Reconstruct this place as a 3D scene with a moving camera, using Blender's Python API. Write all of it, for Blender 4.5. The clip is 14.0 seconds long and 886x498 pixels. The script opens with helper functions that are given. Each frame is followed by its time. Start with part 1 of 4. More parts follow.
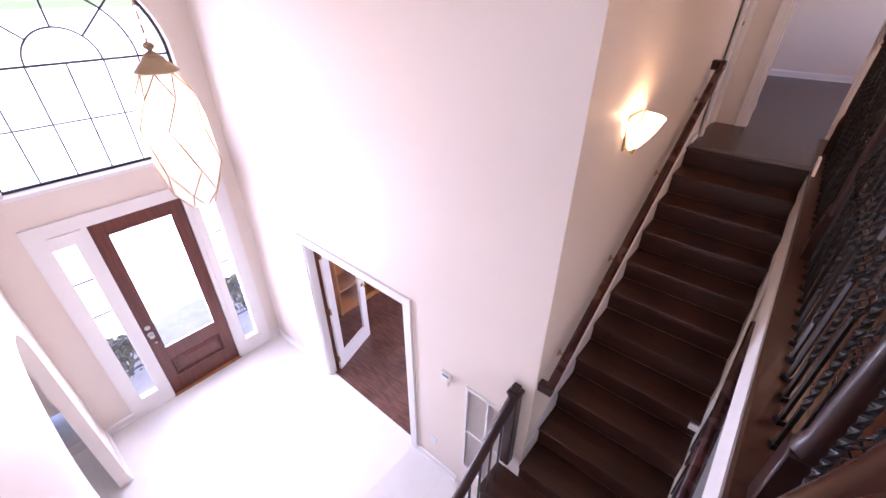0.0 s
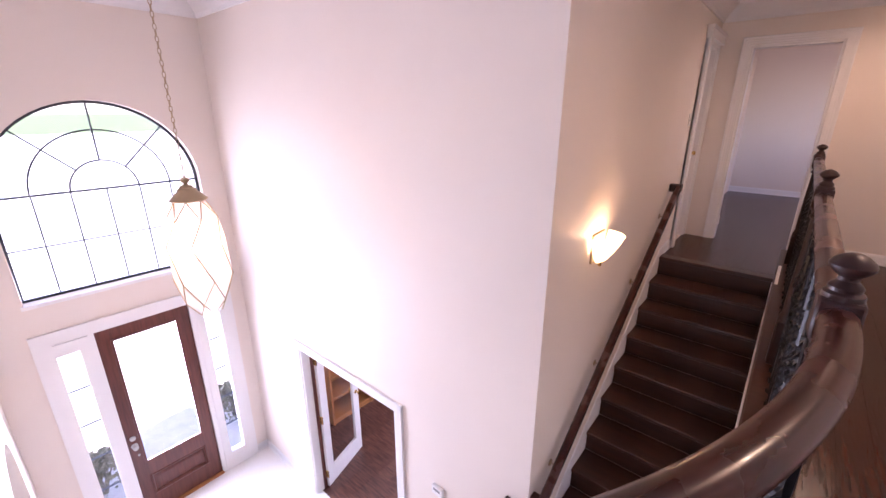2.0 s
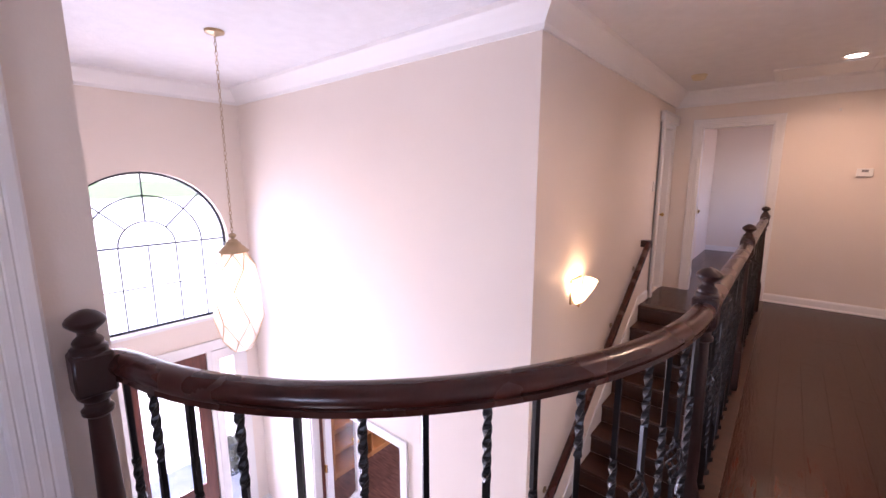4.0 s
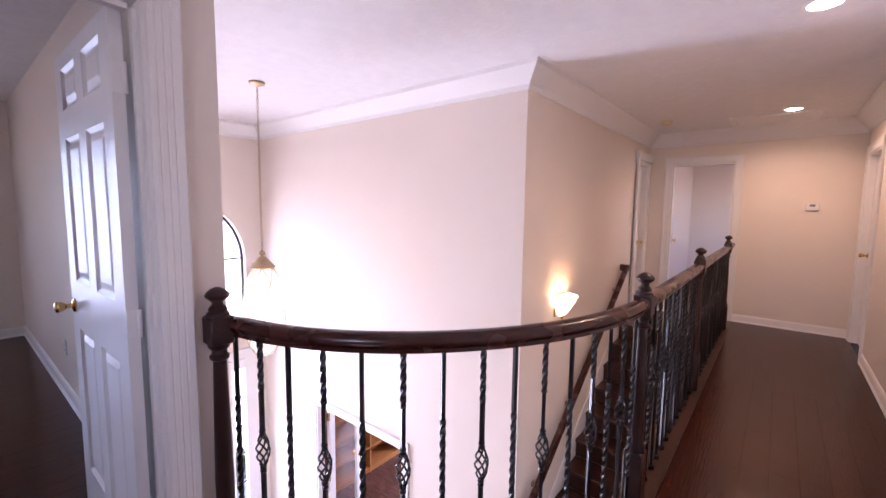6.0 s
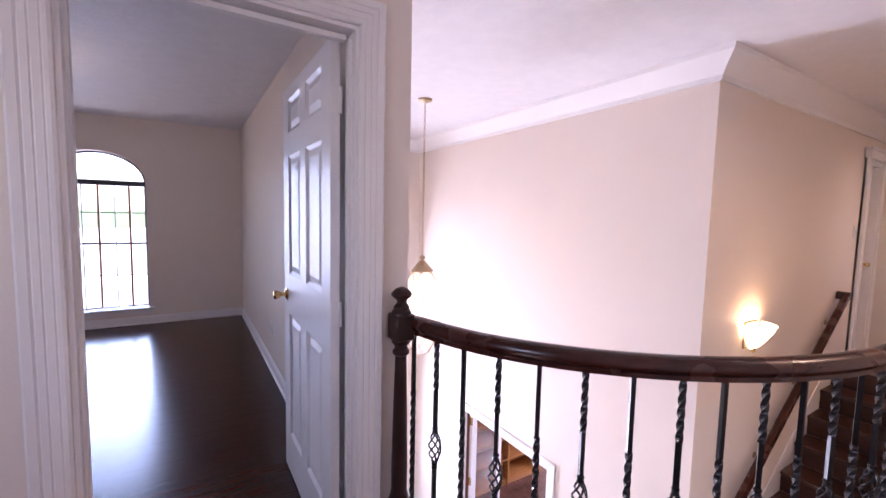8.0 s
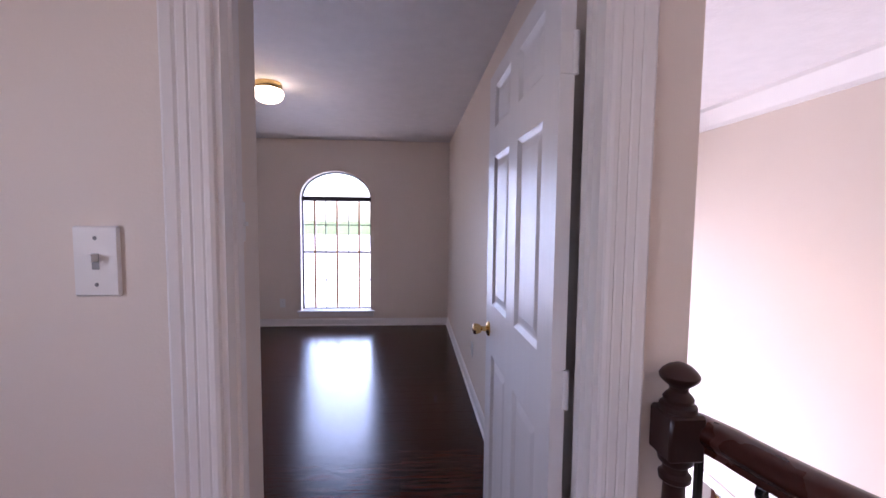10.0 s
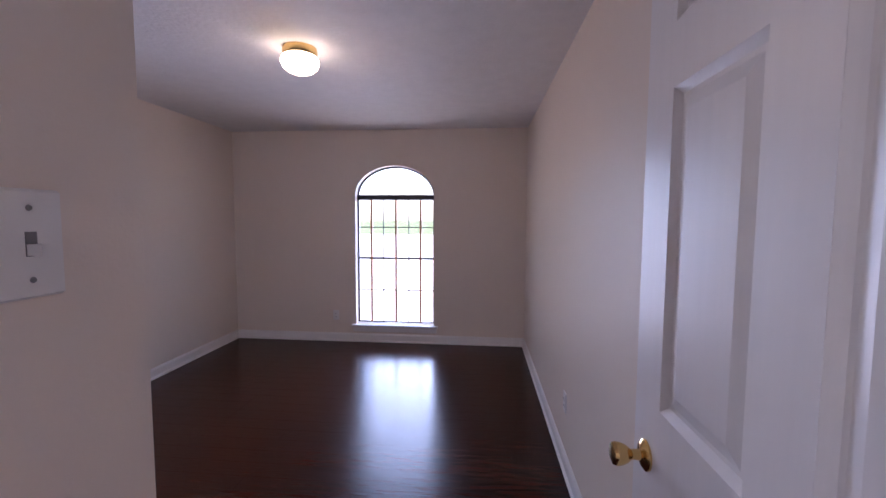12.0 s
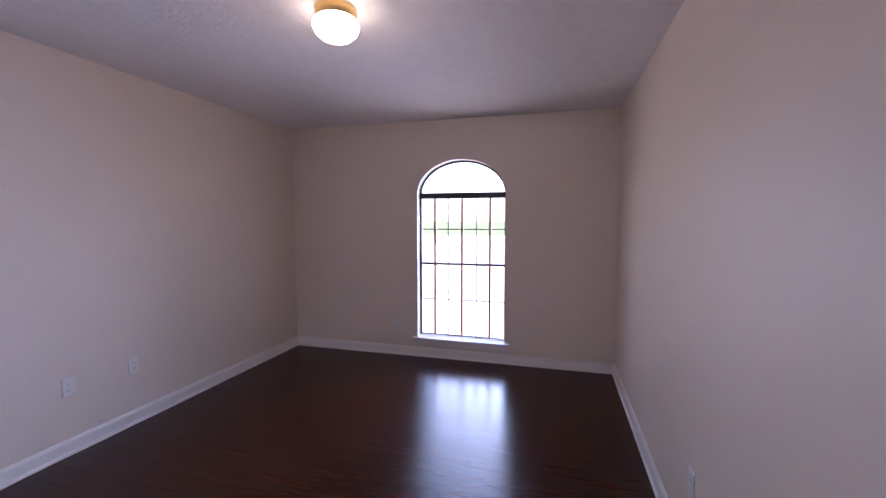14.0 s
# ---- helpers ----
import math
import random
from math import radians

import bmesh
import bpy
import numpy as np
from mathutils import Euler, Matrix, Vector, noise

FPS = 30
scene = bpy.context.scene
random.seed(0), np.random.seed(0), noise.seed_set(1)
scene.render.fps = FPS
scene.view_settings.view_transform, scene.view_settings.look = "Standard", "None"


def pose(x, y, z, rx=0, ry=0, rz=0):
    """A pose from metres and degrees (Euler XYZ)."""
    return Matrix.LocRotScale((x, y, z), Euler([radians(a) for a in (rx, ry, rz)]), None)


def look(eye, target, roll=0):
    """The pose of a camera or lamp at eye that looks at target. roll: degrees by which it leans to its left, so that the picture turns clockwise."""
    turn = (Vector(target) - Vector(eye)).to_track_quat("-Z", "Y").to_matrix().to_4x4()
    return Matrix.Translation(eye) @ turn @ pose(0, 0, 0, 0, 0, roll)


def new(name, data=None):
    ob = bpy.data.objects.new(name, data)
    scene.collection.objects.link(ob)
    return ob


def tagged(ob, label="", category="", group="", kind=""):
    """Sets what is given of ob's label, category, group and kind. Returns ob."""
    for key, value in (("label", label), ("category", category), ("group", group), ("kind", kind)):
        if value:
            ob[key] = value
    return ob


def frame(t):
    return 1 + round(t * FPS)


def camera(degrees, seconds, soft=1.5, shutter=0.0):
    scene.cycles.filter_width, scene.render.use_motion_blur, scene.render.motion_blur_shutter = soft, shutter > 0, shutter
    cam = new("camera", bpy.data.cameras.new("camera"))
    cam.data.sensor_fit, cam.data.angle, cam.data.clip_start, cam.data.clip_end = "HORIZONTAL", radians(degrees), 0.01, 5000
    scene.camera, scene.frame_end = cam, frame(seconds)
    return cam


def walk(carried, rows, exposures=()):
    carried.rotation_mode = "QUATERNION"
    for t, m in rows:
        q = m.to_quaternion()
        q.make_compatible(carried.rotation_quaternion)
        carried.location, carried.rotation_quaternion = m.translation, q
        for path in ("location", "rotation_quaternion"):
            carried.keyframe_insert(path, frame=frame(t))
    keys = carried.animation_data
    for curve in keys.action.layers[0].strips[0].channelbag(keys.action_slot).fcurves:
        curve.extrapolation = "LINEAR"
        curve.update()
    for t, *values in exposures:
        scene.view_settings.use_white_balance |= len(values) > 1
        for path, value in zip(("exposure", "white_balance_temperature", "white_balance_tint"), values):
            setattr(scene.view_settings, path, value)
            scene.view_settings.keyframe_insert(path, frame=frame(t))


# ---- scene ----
cam = camera(94.1, 14.0)
PATH = [
    (0, (0.331, 0.249, 1.277), (1.635, 1.355, 0.176), 0.2),
    (0.5, (0.295, 0.281, 1.325), (1.661, 1.385, 0.335), 0.6),
    (1, (0.319, 0.209, 1.358), (1.699, 1.368, 0.49), 0.2),
    (1.5, (0.3, 0.124, 1.388), (1.707, 1.333, 0.641), -0.1),
    (2, (0.229, 0.059, 1.407), (1.674, 1.289, 0.773), -0.0),
    (4.5, (-0.308, -0.327, 1.422), (1.221, 0.929, 1.127), 0.1),
    (5, (-0.413, -0.406, 1.421), (1.134, 0.834, 1.161), 0.4),
    (5.5, (-0.54, -0.489, 1.416), (1.011, 0.753, 1.191), 0.5),
    (6, (-0.627, -0.525, 1.409), (0.916, 0.732, 1.212), 0.7),
    (6.5, (-0.675, -0.529, 1.403), (0.818, 0.789, 1.222), 0.9),
    (7, (-0.704, -0.515, 1.4), (0.692, 0.907, 1.228), 1.0),
    (7.5, (-0.712, -0.473, 1.397), (0.537, 1.08, 1.23), 1.2),
    (8, (-0.7, -0.404, 1.397), (0.347, 1.292, 1.234), 1.3),
    (8.5, (-0.647, -0.301, 1.402), (0.142, 1.53, 1.241), 1.2),
    (9, (-0.614, -0.172, 1.406), (-0.077, 1.748, 1.246), 1.3),
    (11.5, (-0.588, 0.785, 1.440), (-0.723, 2.774, 1.307), -0.1),
    (12, (-0.606, 1.013, 1.440), (-0.785, 2.996, 1.295), 0.3),
    (12.5, (-0.594, 1.209, 1.430), (-0.847, 3.185, 1.287), -0.0),
    (13, (-0.600, 1.364, 1.440), (-0.940, 3.325, 1.289), 0.2),
    (13.5, (-0.607, 1.476, 1.430), (-1.039, 3.419, 1.286), 0.4),
    (14, (-0.642, 1.607, 1.440), (-1.173, 3.526, 1.298), -0.0),
]
walk(cam, [(t, look(eye, target, roll)) for t, eye, target, roll in PATH], [(0, 2.5, 5820, 30), (2, 2.5, 5820, 30), (5, 2.6, 5820, 30), (8, 2.6, 5860, 30), (9.2, 2.5, 5940, 30), (11.5, 2.38, 5960, 29), (14, 2.42, 5940, 30)])

# ---------------------------------------------------------------- world and lights
L = -3.0      # lower floor
C = 2.44      # upper ceiling

world = bpy.data.worlds.new("sky")
scene.world = world
world.use_nodes = True
wn = world.node_tree.nodes
sky = wn.new("ShaderNodeTexSky")
sky.sky_type, sky.sun_disc = "NISHITA", False
sky.sun_elevation, sky.sun_rotation = radians(48), radians(259)
wn["Background"].inputs[1].default_value = 0.15
world.node_tree.links.new(sky.outputs[0], wn["Background"].inputs[0])

sun = new("sun", bpy.data.lights.new("sun", "SUN"))
sun.data.energy, sun.data.angle, sun.data.color = 5.0, radians(0.5), (1, 0.95, 0.88)
sun.matrix_world = look((-40, -8, 45), (0, 0, 0))


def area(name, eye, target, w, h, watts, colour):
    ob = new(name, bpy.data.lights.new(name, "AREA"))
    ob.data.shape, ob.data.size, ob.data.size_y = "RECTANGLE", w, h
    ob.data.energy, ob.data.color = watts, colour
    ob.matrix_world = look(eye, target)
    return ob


def bulb(name, at, watts, colour, size=0.05):
    ob = new(name, bpy.data.lights.new(name, "POINT"))
    ob.data.energy, ob.data.color, ob.data.shadow_soft_size = watts, colour, size
    ob.location = at
    return ob


DAY = (0.86, 0.88, 1.0)
WARM = (1.0, 0.62, 0.32)
area("skylight_arch_window", (1.12, 5.16, 0.6), (1.12, 3.0, 0.4), 1.6, 1.9, 6, DAY)
area("skylight_front_door", (1.12, 5.12, -1.6), (1.12, 3.0, -1.9), 0.66, 1.75, 33, DAY)
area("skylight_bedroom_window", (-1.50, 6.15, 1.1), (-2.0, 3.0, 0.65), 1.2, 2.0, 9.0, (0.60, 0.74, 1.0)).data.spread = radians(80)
# Added fill entering by an unseen opening, brightens the study floor and front wall.
area("fill_study", (6.75, 3.0, -1.6), (3.2, 4.6, -2.0), 1.5, 1.3, 30, DAY)
# Pink-tinted fill added for the far room; no source there is known.
area("fill_far_room", (8.0, -1.36, 1.5), (8.0, 0.0, 1.3), 1.2, 1.2, 2.6, (1.0, 0.72, 0.66))
# Unseen source at the landing's left end, added to lift the doorway wall.
area("fill_hall_end", (-2.36, -0.3, 1.6), (0.0, -0.3, 1.4), 0.6, 0.8, 1.8, DAY)
bulb("sconce_bulb", (2.84, 0.86, 0.60), 0.7, WARM, 0.03)
bulb("pendant_bulb", (1.145, 2.95, 0.60), 1.8, (1.0, 0.62, 0.36), 0.05)
bulb("bedroom_bulb", (-1.68, 3.44, 2.30), 1.7, (1.0, 0.62, 0.36), 0.04)
for cx, cy in ((4.86, -0.55), (2.22, -0.62)):
    ob = new("downlight_bulb", bpy.data.lights.new("downlight_bulb", "SPOT"))
    ob.data.energy, ob.data.color, ob.data.spot_size, ob.data.spot_blend = 18, (1.0, 0.64, 0.38), radians(168), 0.9
    ob.data.shadow_soft_size = 0.05
    ob.matrix_world = look((cx, cy, C - 0.012), (cx, cy, 0))


# ---------------------------------------------------------------- materials
def material(name, colour, rough=0.5, metal=0.0, vary=0.06, scale=6.0, bump=0.0, bump_scale=60.0,
             stretch=(1, 1, 1), pieces=0.0, second=None, coat=0.0, spec=0.5):
    m = bpy.data.materials.new(name)
    m.use_nodes = True
    n, k = m.node_tree.nodes, m.node_tree.links
    b = n["Principled BSDF"]
    b.inputs["Roughness"].default_value, b.inputs["Metallic"].default_value = rough, metal
    b.inputs["Coat Weight"].default_value, b.inputs["Coat Roughness"].default_value = coat, 0.12
    b.inputs["Specular IOR Level"].default_value = spec
    geo = n.new("ShaderNodeNewGeometry")
    mp = n.new("ShaderNodeMapping")
    mp.inputs["Scale"].default_value = stretch
    k.new(geo.outputs["Position"], mp.inputs[0])
    big, fine = n.new("ShaderNodeTexNoise"), n.new("ShaderNodeTexNoise")
    big.inputs["Scale"].default_value, big.inputs["Detail"].default_value = scale, 6
    fine.inputs["Scale"].default_value, fine.inputs["Detail"].default_value = bump_scale, 4
    k.new(mp.outputs[0], big.inputs[0])
    k.new(mp.outputs[0], fine.inputs[0])
    mix = n.new("ShaderNodeMix")
    mix.data_type = "RGBA"
    dark = second or tuple(c * (1 - 2 * vary) for c in colour)
    mix.inputs[6].default_value, mix.inputs[7].default_value = (*dark, 1), (*colour, 1)
    ramp = n.new("ShaderNodeMapRange")
    ramp.inputs[1].default_value, ramp.inputs[2].default_value = 0.3, 0.7
    k.new(big.outputs[0], ramp.inputs[0])
    k.new(ramp.outputs[0], mix.inputs[0])
    out = mix.outputs[2]
    if pieces:
        info, hsv = n.new("ShaderNodeObjectInfo"), n.new("ShaderNodeHueSaturation")
        r = n.new("ShaderNodeMapRange")
        r.inputs[3].default_value, r.inputs[4].default_value = 1 - pieces, 1 + pieces
        k.new(info.outputs["Random"], r.inputs[0])
        k.new(r.outputs[0], hsv.inputs["Value"])
        k.new(out, hsv.inputs["Color"])
        out = hsv.outputs[0]
    k.new(out, b.inputs["Base Color"])
    rr = n.new("ShaderNodeMapRange")
    rr.inputs[3].default_value, rr.inputs[4].default_value = max(0.02, rough * 0.85), min(1, rough * 1.15)
    k.new(big.outputs[0], rr.inputs[0])
    k.new(rr.outputs[0], b.inputs["Roughness"])
    if bump:
        bp = n.new("ShaderNodeBump")
        bp.inputs["Strength"].default_value, bp.inputs["Distance"].default_value = bump, 0.004
        k.new(fine.outputs[0], bp.inputs["Height"])
        k.new(bp.outputs[0], b.inputs["Normal"])
    return m


def glowing(name, colour, strength, base=(0.9, 0.85, 0.75)):
    m = material(name, base, 0.35, vary=0.03)
    b = m.node_tree.nodes["Principled BSDF"]
    b.inputs["Emission Color"].default_value, b.inputs["Emission Strength"].default_value = (*colour, 1), strength
    return m


def clear(name, tint=(1, 1, 1), rough=0.0):
    m = bpy.data.materials.new(name)
    m.use_nodes = True
    n, k = m.node_tree.nodes, m.node_tree.links
    glass, see, mix, fr = (n.new(i) for i in ("ShaderNodeBsdfGlossy", "ShaderNodeBsdfTransparent", "ShaderNodeMixShader", "ShaderNodeLayerWeight"))
    glass.inputs["Roughness"].default_value = 0.02
    see.inputs[0].default_value = (*tint, 1)
    power = n.new("ShaderNodeMath")
    power.operation, power.inputs[1].default_value = "POWER", 4.0
    gloss = n.new("ShaderNodeMapRange")
    gloss.inputs[3].default_value, gloss.inputs[4].default_value = 0.03, 0.7
    k.new(fr.outputs["Facing"], power.inputs[0])
    k.new(power.outputs[0], gloss.inputs[0])
    k.new(gloss.outputs[0], mix.inputs[0])
    k.new(see.outputs[0], mix.inputs[1])
    k.new(glass.outputs[0], mix.inputs[2])
    k.new(mix.outputs[0], n["Material Output"].inputs[0])
    return m


def milky(name):
    m = bpy.data.materials.new(name)
    m.use_nodes = True
    n, k = m.node_tree.nodes, m.node_tree.links
    soft, see, mix = n.new("ShaderNodeBsdfTranslucent"), n.new("ShaderNodeBsdfTransparent"), n.new("ShaderNodeMixShader")
    soft.inputs[0].default_value, see.inputs[0].default_value = (0.95, 0.92, 0.88, 1), (0.97, 0.96, 0.95, 1)
    mix.inputs[0].default_value = 0.35
    k.new(see.outputs[0], mix.inputs[1])
    k.new(soft.outputs[0], mix.inputs[2])
    k.new(mix.outputs[0], n["Material Output"].inputs[0])
    return m


WALL = material("beige wall paint", (0.80, 0.715, 0.63), 0.55, vary=0.015, scale=1.5, bump=0.12, bump_scale=140)
CEIL = material("white textured ceiling", (0.80, 0.78, 0.78), 0.8, vary=0.03, scale=9, bump=0.7, bump_scale=38)
TRIM = material("white gloss trim paint", (0.82, 0.80, 0.78), 0.48, vary=0.01, scale=3)
DOORW = material("white brushed door paint", (0.80, 0.78, 0.77), 0.38, vary=0.02, scale=6, bump=0.03, bump_scale=60, stretch=(6, 6, 0.5))
PLANK = material("dark scraped wood planks", (0.050, 0.0100, 0.0040), 0.21, vary=0.2, scale=4, bump=0.24, bump_scale=11,
                 stretch=(1.0, 9, 9), pieces=0.15, second=(0.022, 0.006, 0.0035), spec=0.26)
SUBFLOOR = material("dark joint", (0.012, 0.007, 0.006), 0.6)
TREAD = material("dark walnut stair wood", (0.060, 0.022, 0.012), 0.33, scale=3, bump=0.06, bump_scale=12, stretch=(9, 1, 9),
                 pieces=0.12, second=(0.034, 0.013, 0.008))
RAIL = material("polished mahogany rail", (0.060, 0.014, 0.008), 0.27, scale=7, bump=0.05, bump_scale=50, second=(0.030, 0.009, 0.007), coat=0.12, spec=0.35)
NEWEL = material("dark mahogany newel", (0.036, 0.013, 0.010), 0.36, scale=9, second=(0.022, 0.009, 0.007), coat=0.08, spec=0.38)
IRON = material("black wrought iron", (0.018, 0.017, 0.018), 0.33, metal=0.4, vary=0.2, scale=40, bump=0.15, bump_scale=120)
TILE = material("white polished tile", (0.82, 0.80, 0.77), 0.14, vary=0.04, scale=2.5, coat=0.3)
GROUT = material("pale grout", (0.62, 0.60, 0.57), 0.8)
FRONT = material("red mahogany front door", (0.16, 0.05, 0.032), 0.32, scale=5, bump=0.12, bump_scale=30, stretch=(9, 9, 0.7), second=(0.09, 0.028, 0.02))
BRONZE = material("dark bronze window frame", (0.03, 0.032, 0.04), 0.4, metal=0.3)
LEAD = material("dark window muntin", (0.05, 0.055, 0.07), 0.45)
CEDAR = material("orange brown wooden bar", (0.34, 0.12, 0.035), 0.5, scale=10, stretch=(6, 6, 1))
OAK = material("honey oak shelf wood", (0.46, 0.20, 0.06), 0.4, scale=6, stretch=(1, 8, 8), second=(0.33, 0.13, 0.04))
BRASS = material("polished brass", (0.80, 0.55, 0.22), 0.15, metal=1.0)
ANTIQUE = material("antique brass", (0.45, 0.33, 0.19), 0.4, metal=0.6)
NICKEL = material("satin nickel", (0.6, 0.58, 0.55), 0.3, metal=1.0)
PLASTIC = material("white plastic", (0.80, 0.79, 0.77), 0.35, vary=0.01)
CREAM = material("yellowed cream plastic", (0.70, 0.60, 0.40), 0.4, vary=0.03)
GREYP = material("grey plastic detail", (0.22, 0.22, 0.23), 0.4)
STUDY = material("reddish brown study floor", (0.17, 0.075, 0.052), 0.25, scale=5, bump=0.2, bump_scale=10, stretch=(9, 1, 9), pieces=0.2,
                 second=(0.075, 0.035, 0.028))
GLASS = clear("clear glass")
LANTERN = milky("pale lantern glass")
SHADE = glowing("lit alabaster glass", (1.0, 0.66, 0.30), 0.9)
DOME = glowing("lit white dome glass", (1.0, 0.80, 0.55), 2.2)
DISC = glowing("lit downlight lens", (1.0, 0.86, 0.62), 3.5)
GRASS = material("lawn", (0.10, 0.14, 0.04), 0.9, vary=0.3, scale=3, bump=0.5)
# Colour of the bright reflector slab added outside the windows.
CONCRETE = material("pale concrete reflector", (0.50, 0.47, 0.45), 0.8, vary=0.1, scale=6, bump=0.2)
SHRUB = material("shrub leaves", (0.15, 0.14, 0.08), 0.6, vary=0.3, scale=8)
BARK = material("bark", (0.12, 0.08, 0.05), 0.9, vary=0.3, scale=20)


# ---------------------------------------------------------------- mesh helpers
def put(bm, a, b):
    """A box between two corners."""
    lo, hi = [min(p) for p in zip(a, b)], [max(p) for p in zip(a, b)]
    v = [bm.verts.new((x, y, z)) for x in (lo[0], hi[0]) for y in (lo[1], hi[1]) for z in (lo[2], hi[2])]
    for f in ((0, 1, 3, 2), (4, 6, 7, 5), (0, 4, 5, 1), (2, 3, 7, 6), (0, 2, 6, 4), (1, 5, 7, 3)):
        bm.faces.new([v[i] for i in f])
    return v


def boxes(*pairs):
    bm = bmesh.new()
    for a, b in pairs:
        put(bm, a, b)
    return bm


def prism(bm, outline, way):
    """An outline of 3D points drawn out along a vector."""
    way = Vector(way)
    a = [bm.verts.new(p) for p in outline]
    b = [bm.verts.new(Vector(p) + way) for p in outline]
    bm.faces.new(a)
    bm.faces.new(b[::-1])
    for i in range(len(a)):
        j = (i + 1) % len(a)
        bm.faces.new((a[j], a[i], b[i], b[j]))
    return bm


def lathe(bm, profile, at=(0, 0, 0), sides=20, turn=None):
    """Rings of (radius, height) round the z axis."""
    rings = []
    for r, z in profile:
        ring = []
        for i in range(sides):
            p = Vector((r * math.cos(2 * math.pi * i / sides), r * math.sin(2 * math.pi * i / sides), z))
            ring.append(bm.verts.new((turn @ p if turn else p) + Vector(at)))
        rings.append(ring)
    for p, q in zip(rings, rings[1:]):
        for i in range(sides):
            j = (i + 1) % sides
            bm.faces.new((p[i], p[j], q[j], q[i]))
    bm.faces.new(rings[0][::-1])
    bm.faces.new(rings[-1])
    return bm


def sweep(bm, path, section, closed=False, up=(0, 0, 1)):
    """A section of (side, up) points drawn along a path, kept upright."""
    path, up = [Vector(p) for p in path], Vector(up)
    rings = []
    for i, p in enumerate(path):
        a = path[max(i - 1, 0)] if not closed else path[i - 1]
        b = path[min(i + 1, len(path) - 1)] if not closed else path[(i + 1) % len(path)]
        d = (b - a).normalized()
        side = d.cross(up).normalized()
        top = side.cross(d).normalized()
        rings.append([bm.verts.new(p + side * s + top * t) for s, t in section])
    n = len(section)
    for p, q in zip(rings, rings[1:] + (rings[:1] if closed else [])):
        for i in range(n):
            j = (i + 1) % n
            bm.faces.new((p[i], q[i], q[j], p[j]))
    if not closed:
        bm.faces.new(rings[0])
        bm.faces.new(rings[-1][::-1])
    return bm


def disc_section(r, n=8):
    return [(r * math.cos(2 * math.pi * i / n), r * math.sin(2 * math.pi * i / n)) for i in range(n)]


def mesh_of(name, bm, mat, smooth=False, bevel=0.0):
    if bevel:
        bmesh.ops.bevel(bm, geom=bm.edges[:], offset=bevel, segments=1, affect="EDGES", clamp_overlap=True)
    bmesh.ops.recalc_face_normals(bm, faces=bm.faces[:])
    me = bpy.data.meshes.new(name)
    bm.to_mesh(me)
    bm.free()
    me.materials.append(mat)
    if smooth:
        for p in me.polygons:
            p.use_smooth = True
        me.set_sharp_from_angle(angle=radians(38))
    return me


def part(name, bm, mat, parent=None, label="", smooth=False, bevel=0.0):
    ob = new(name, mesh_of(name, bm, mat, smooth, bevel))
    if parent:
        ob.parent = parent
        ob.matrix_parent_inverse = parent.matrix_basis.inverted()
    return tagged(ob, label)


def piece(name, me, parent, m):
    ob = new(name, me)
    ob.parent = parent
    ob.matrix_parent_inverse = parent.matrix_basis.inverted()
    ob.matrix_basis = m
    return ob


def thing(name, at, label, category, group="", kind=""):
    ob = new(name)
    ob.empty_display_size = 0.1
    ob.location = at
    ob.matrix_basis = Matrix.Translation(at)
    return tagged(ob, label, category, group, kind)


def setting(name, bm, mat, label, category, smooth=False):
    return tagged(part(name, bm, mat, None, "", smooth), label, category, "", "structure")


def arch(cx, half, spring, rise, n=24, a0=0.0, a1=180.0):
    """(u, z) points of an arch from its right foot to its left one."""
    return [(cx + half * math.cos(radians(a0 + (a1 - a0) * i / n)), spring + rise * math.sin(radians(a0 + (a1 - a0) * i / n))) for i in range(n + 1)]


# ---------------------------------------------------------------- walls
# foyer front wall with the arched window and the door unit
AX, AH, AS, AR, ASILL = 1.12, 0.79, 0.72, 0.78, -0.19
bm = boxes(((0, 4.89, L), (0.36, 5.05, -0.56)), ((1.92, 4.89, L), (2.27, 5.05, -0.56)), ((0, 4.89, -0.56), (2.27, 5.05, ASILL)),
           ((0, 4.89, ASILL), (AX - AH, 5.05, AS)), ((AX + AH, 4.89, ASILL), (2.27, 5.05, AS)))
prism(bm, [(u, 4.89, z) for u, z in [(2.27, AS)] + arch(AX, AH, AS, AR) + [(0, AS), (0, C), (2.27, C)]], (0, 0.16, 0))
setting("wall_foyer_front", bm, WALL, "beige painted two-storey front wall with arched window", "wall")

# foyer side wall with the french door opening
FY0, FY1, FT = 2.22, 3.70, -0.98
setting("wall_foyer_side", boxes(((2.15, 0.96, L), (2.27, FY0, FT)), ((2.15, FY1, L), (2.27, 4.89, FT)), ((2.15, 0.96, FT), (2.27, 4.89, C))),
        WALL, "tall beige painted foyer wall over the french doors", "wall")
# stair wall with the side door
setting("wall_stair", boxes(((2.27, 0.96, L), (5.16, 1.08, C)), ((5.16, 0.96, 2.03), (5.70, 1.08, C)), ((5.16, 0.96, L), (5.70, 1.08, 0)),
                            ((5.70, 0.96, L), (9.6, 1.08, C))), WALL, "beige painted wall beside the stairs", "wall")
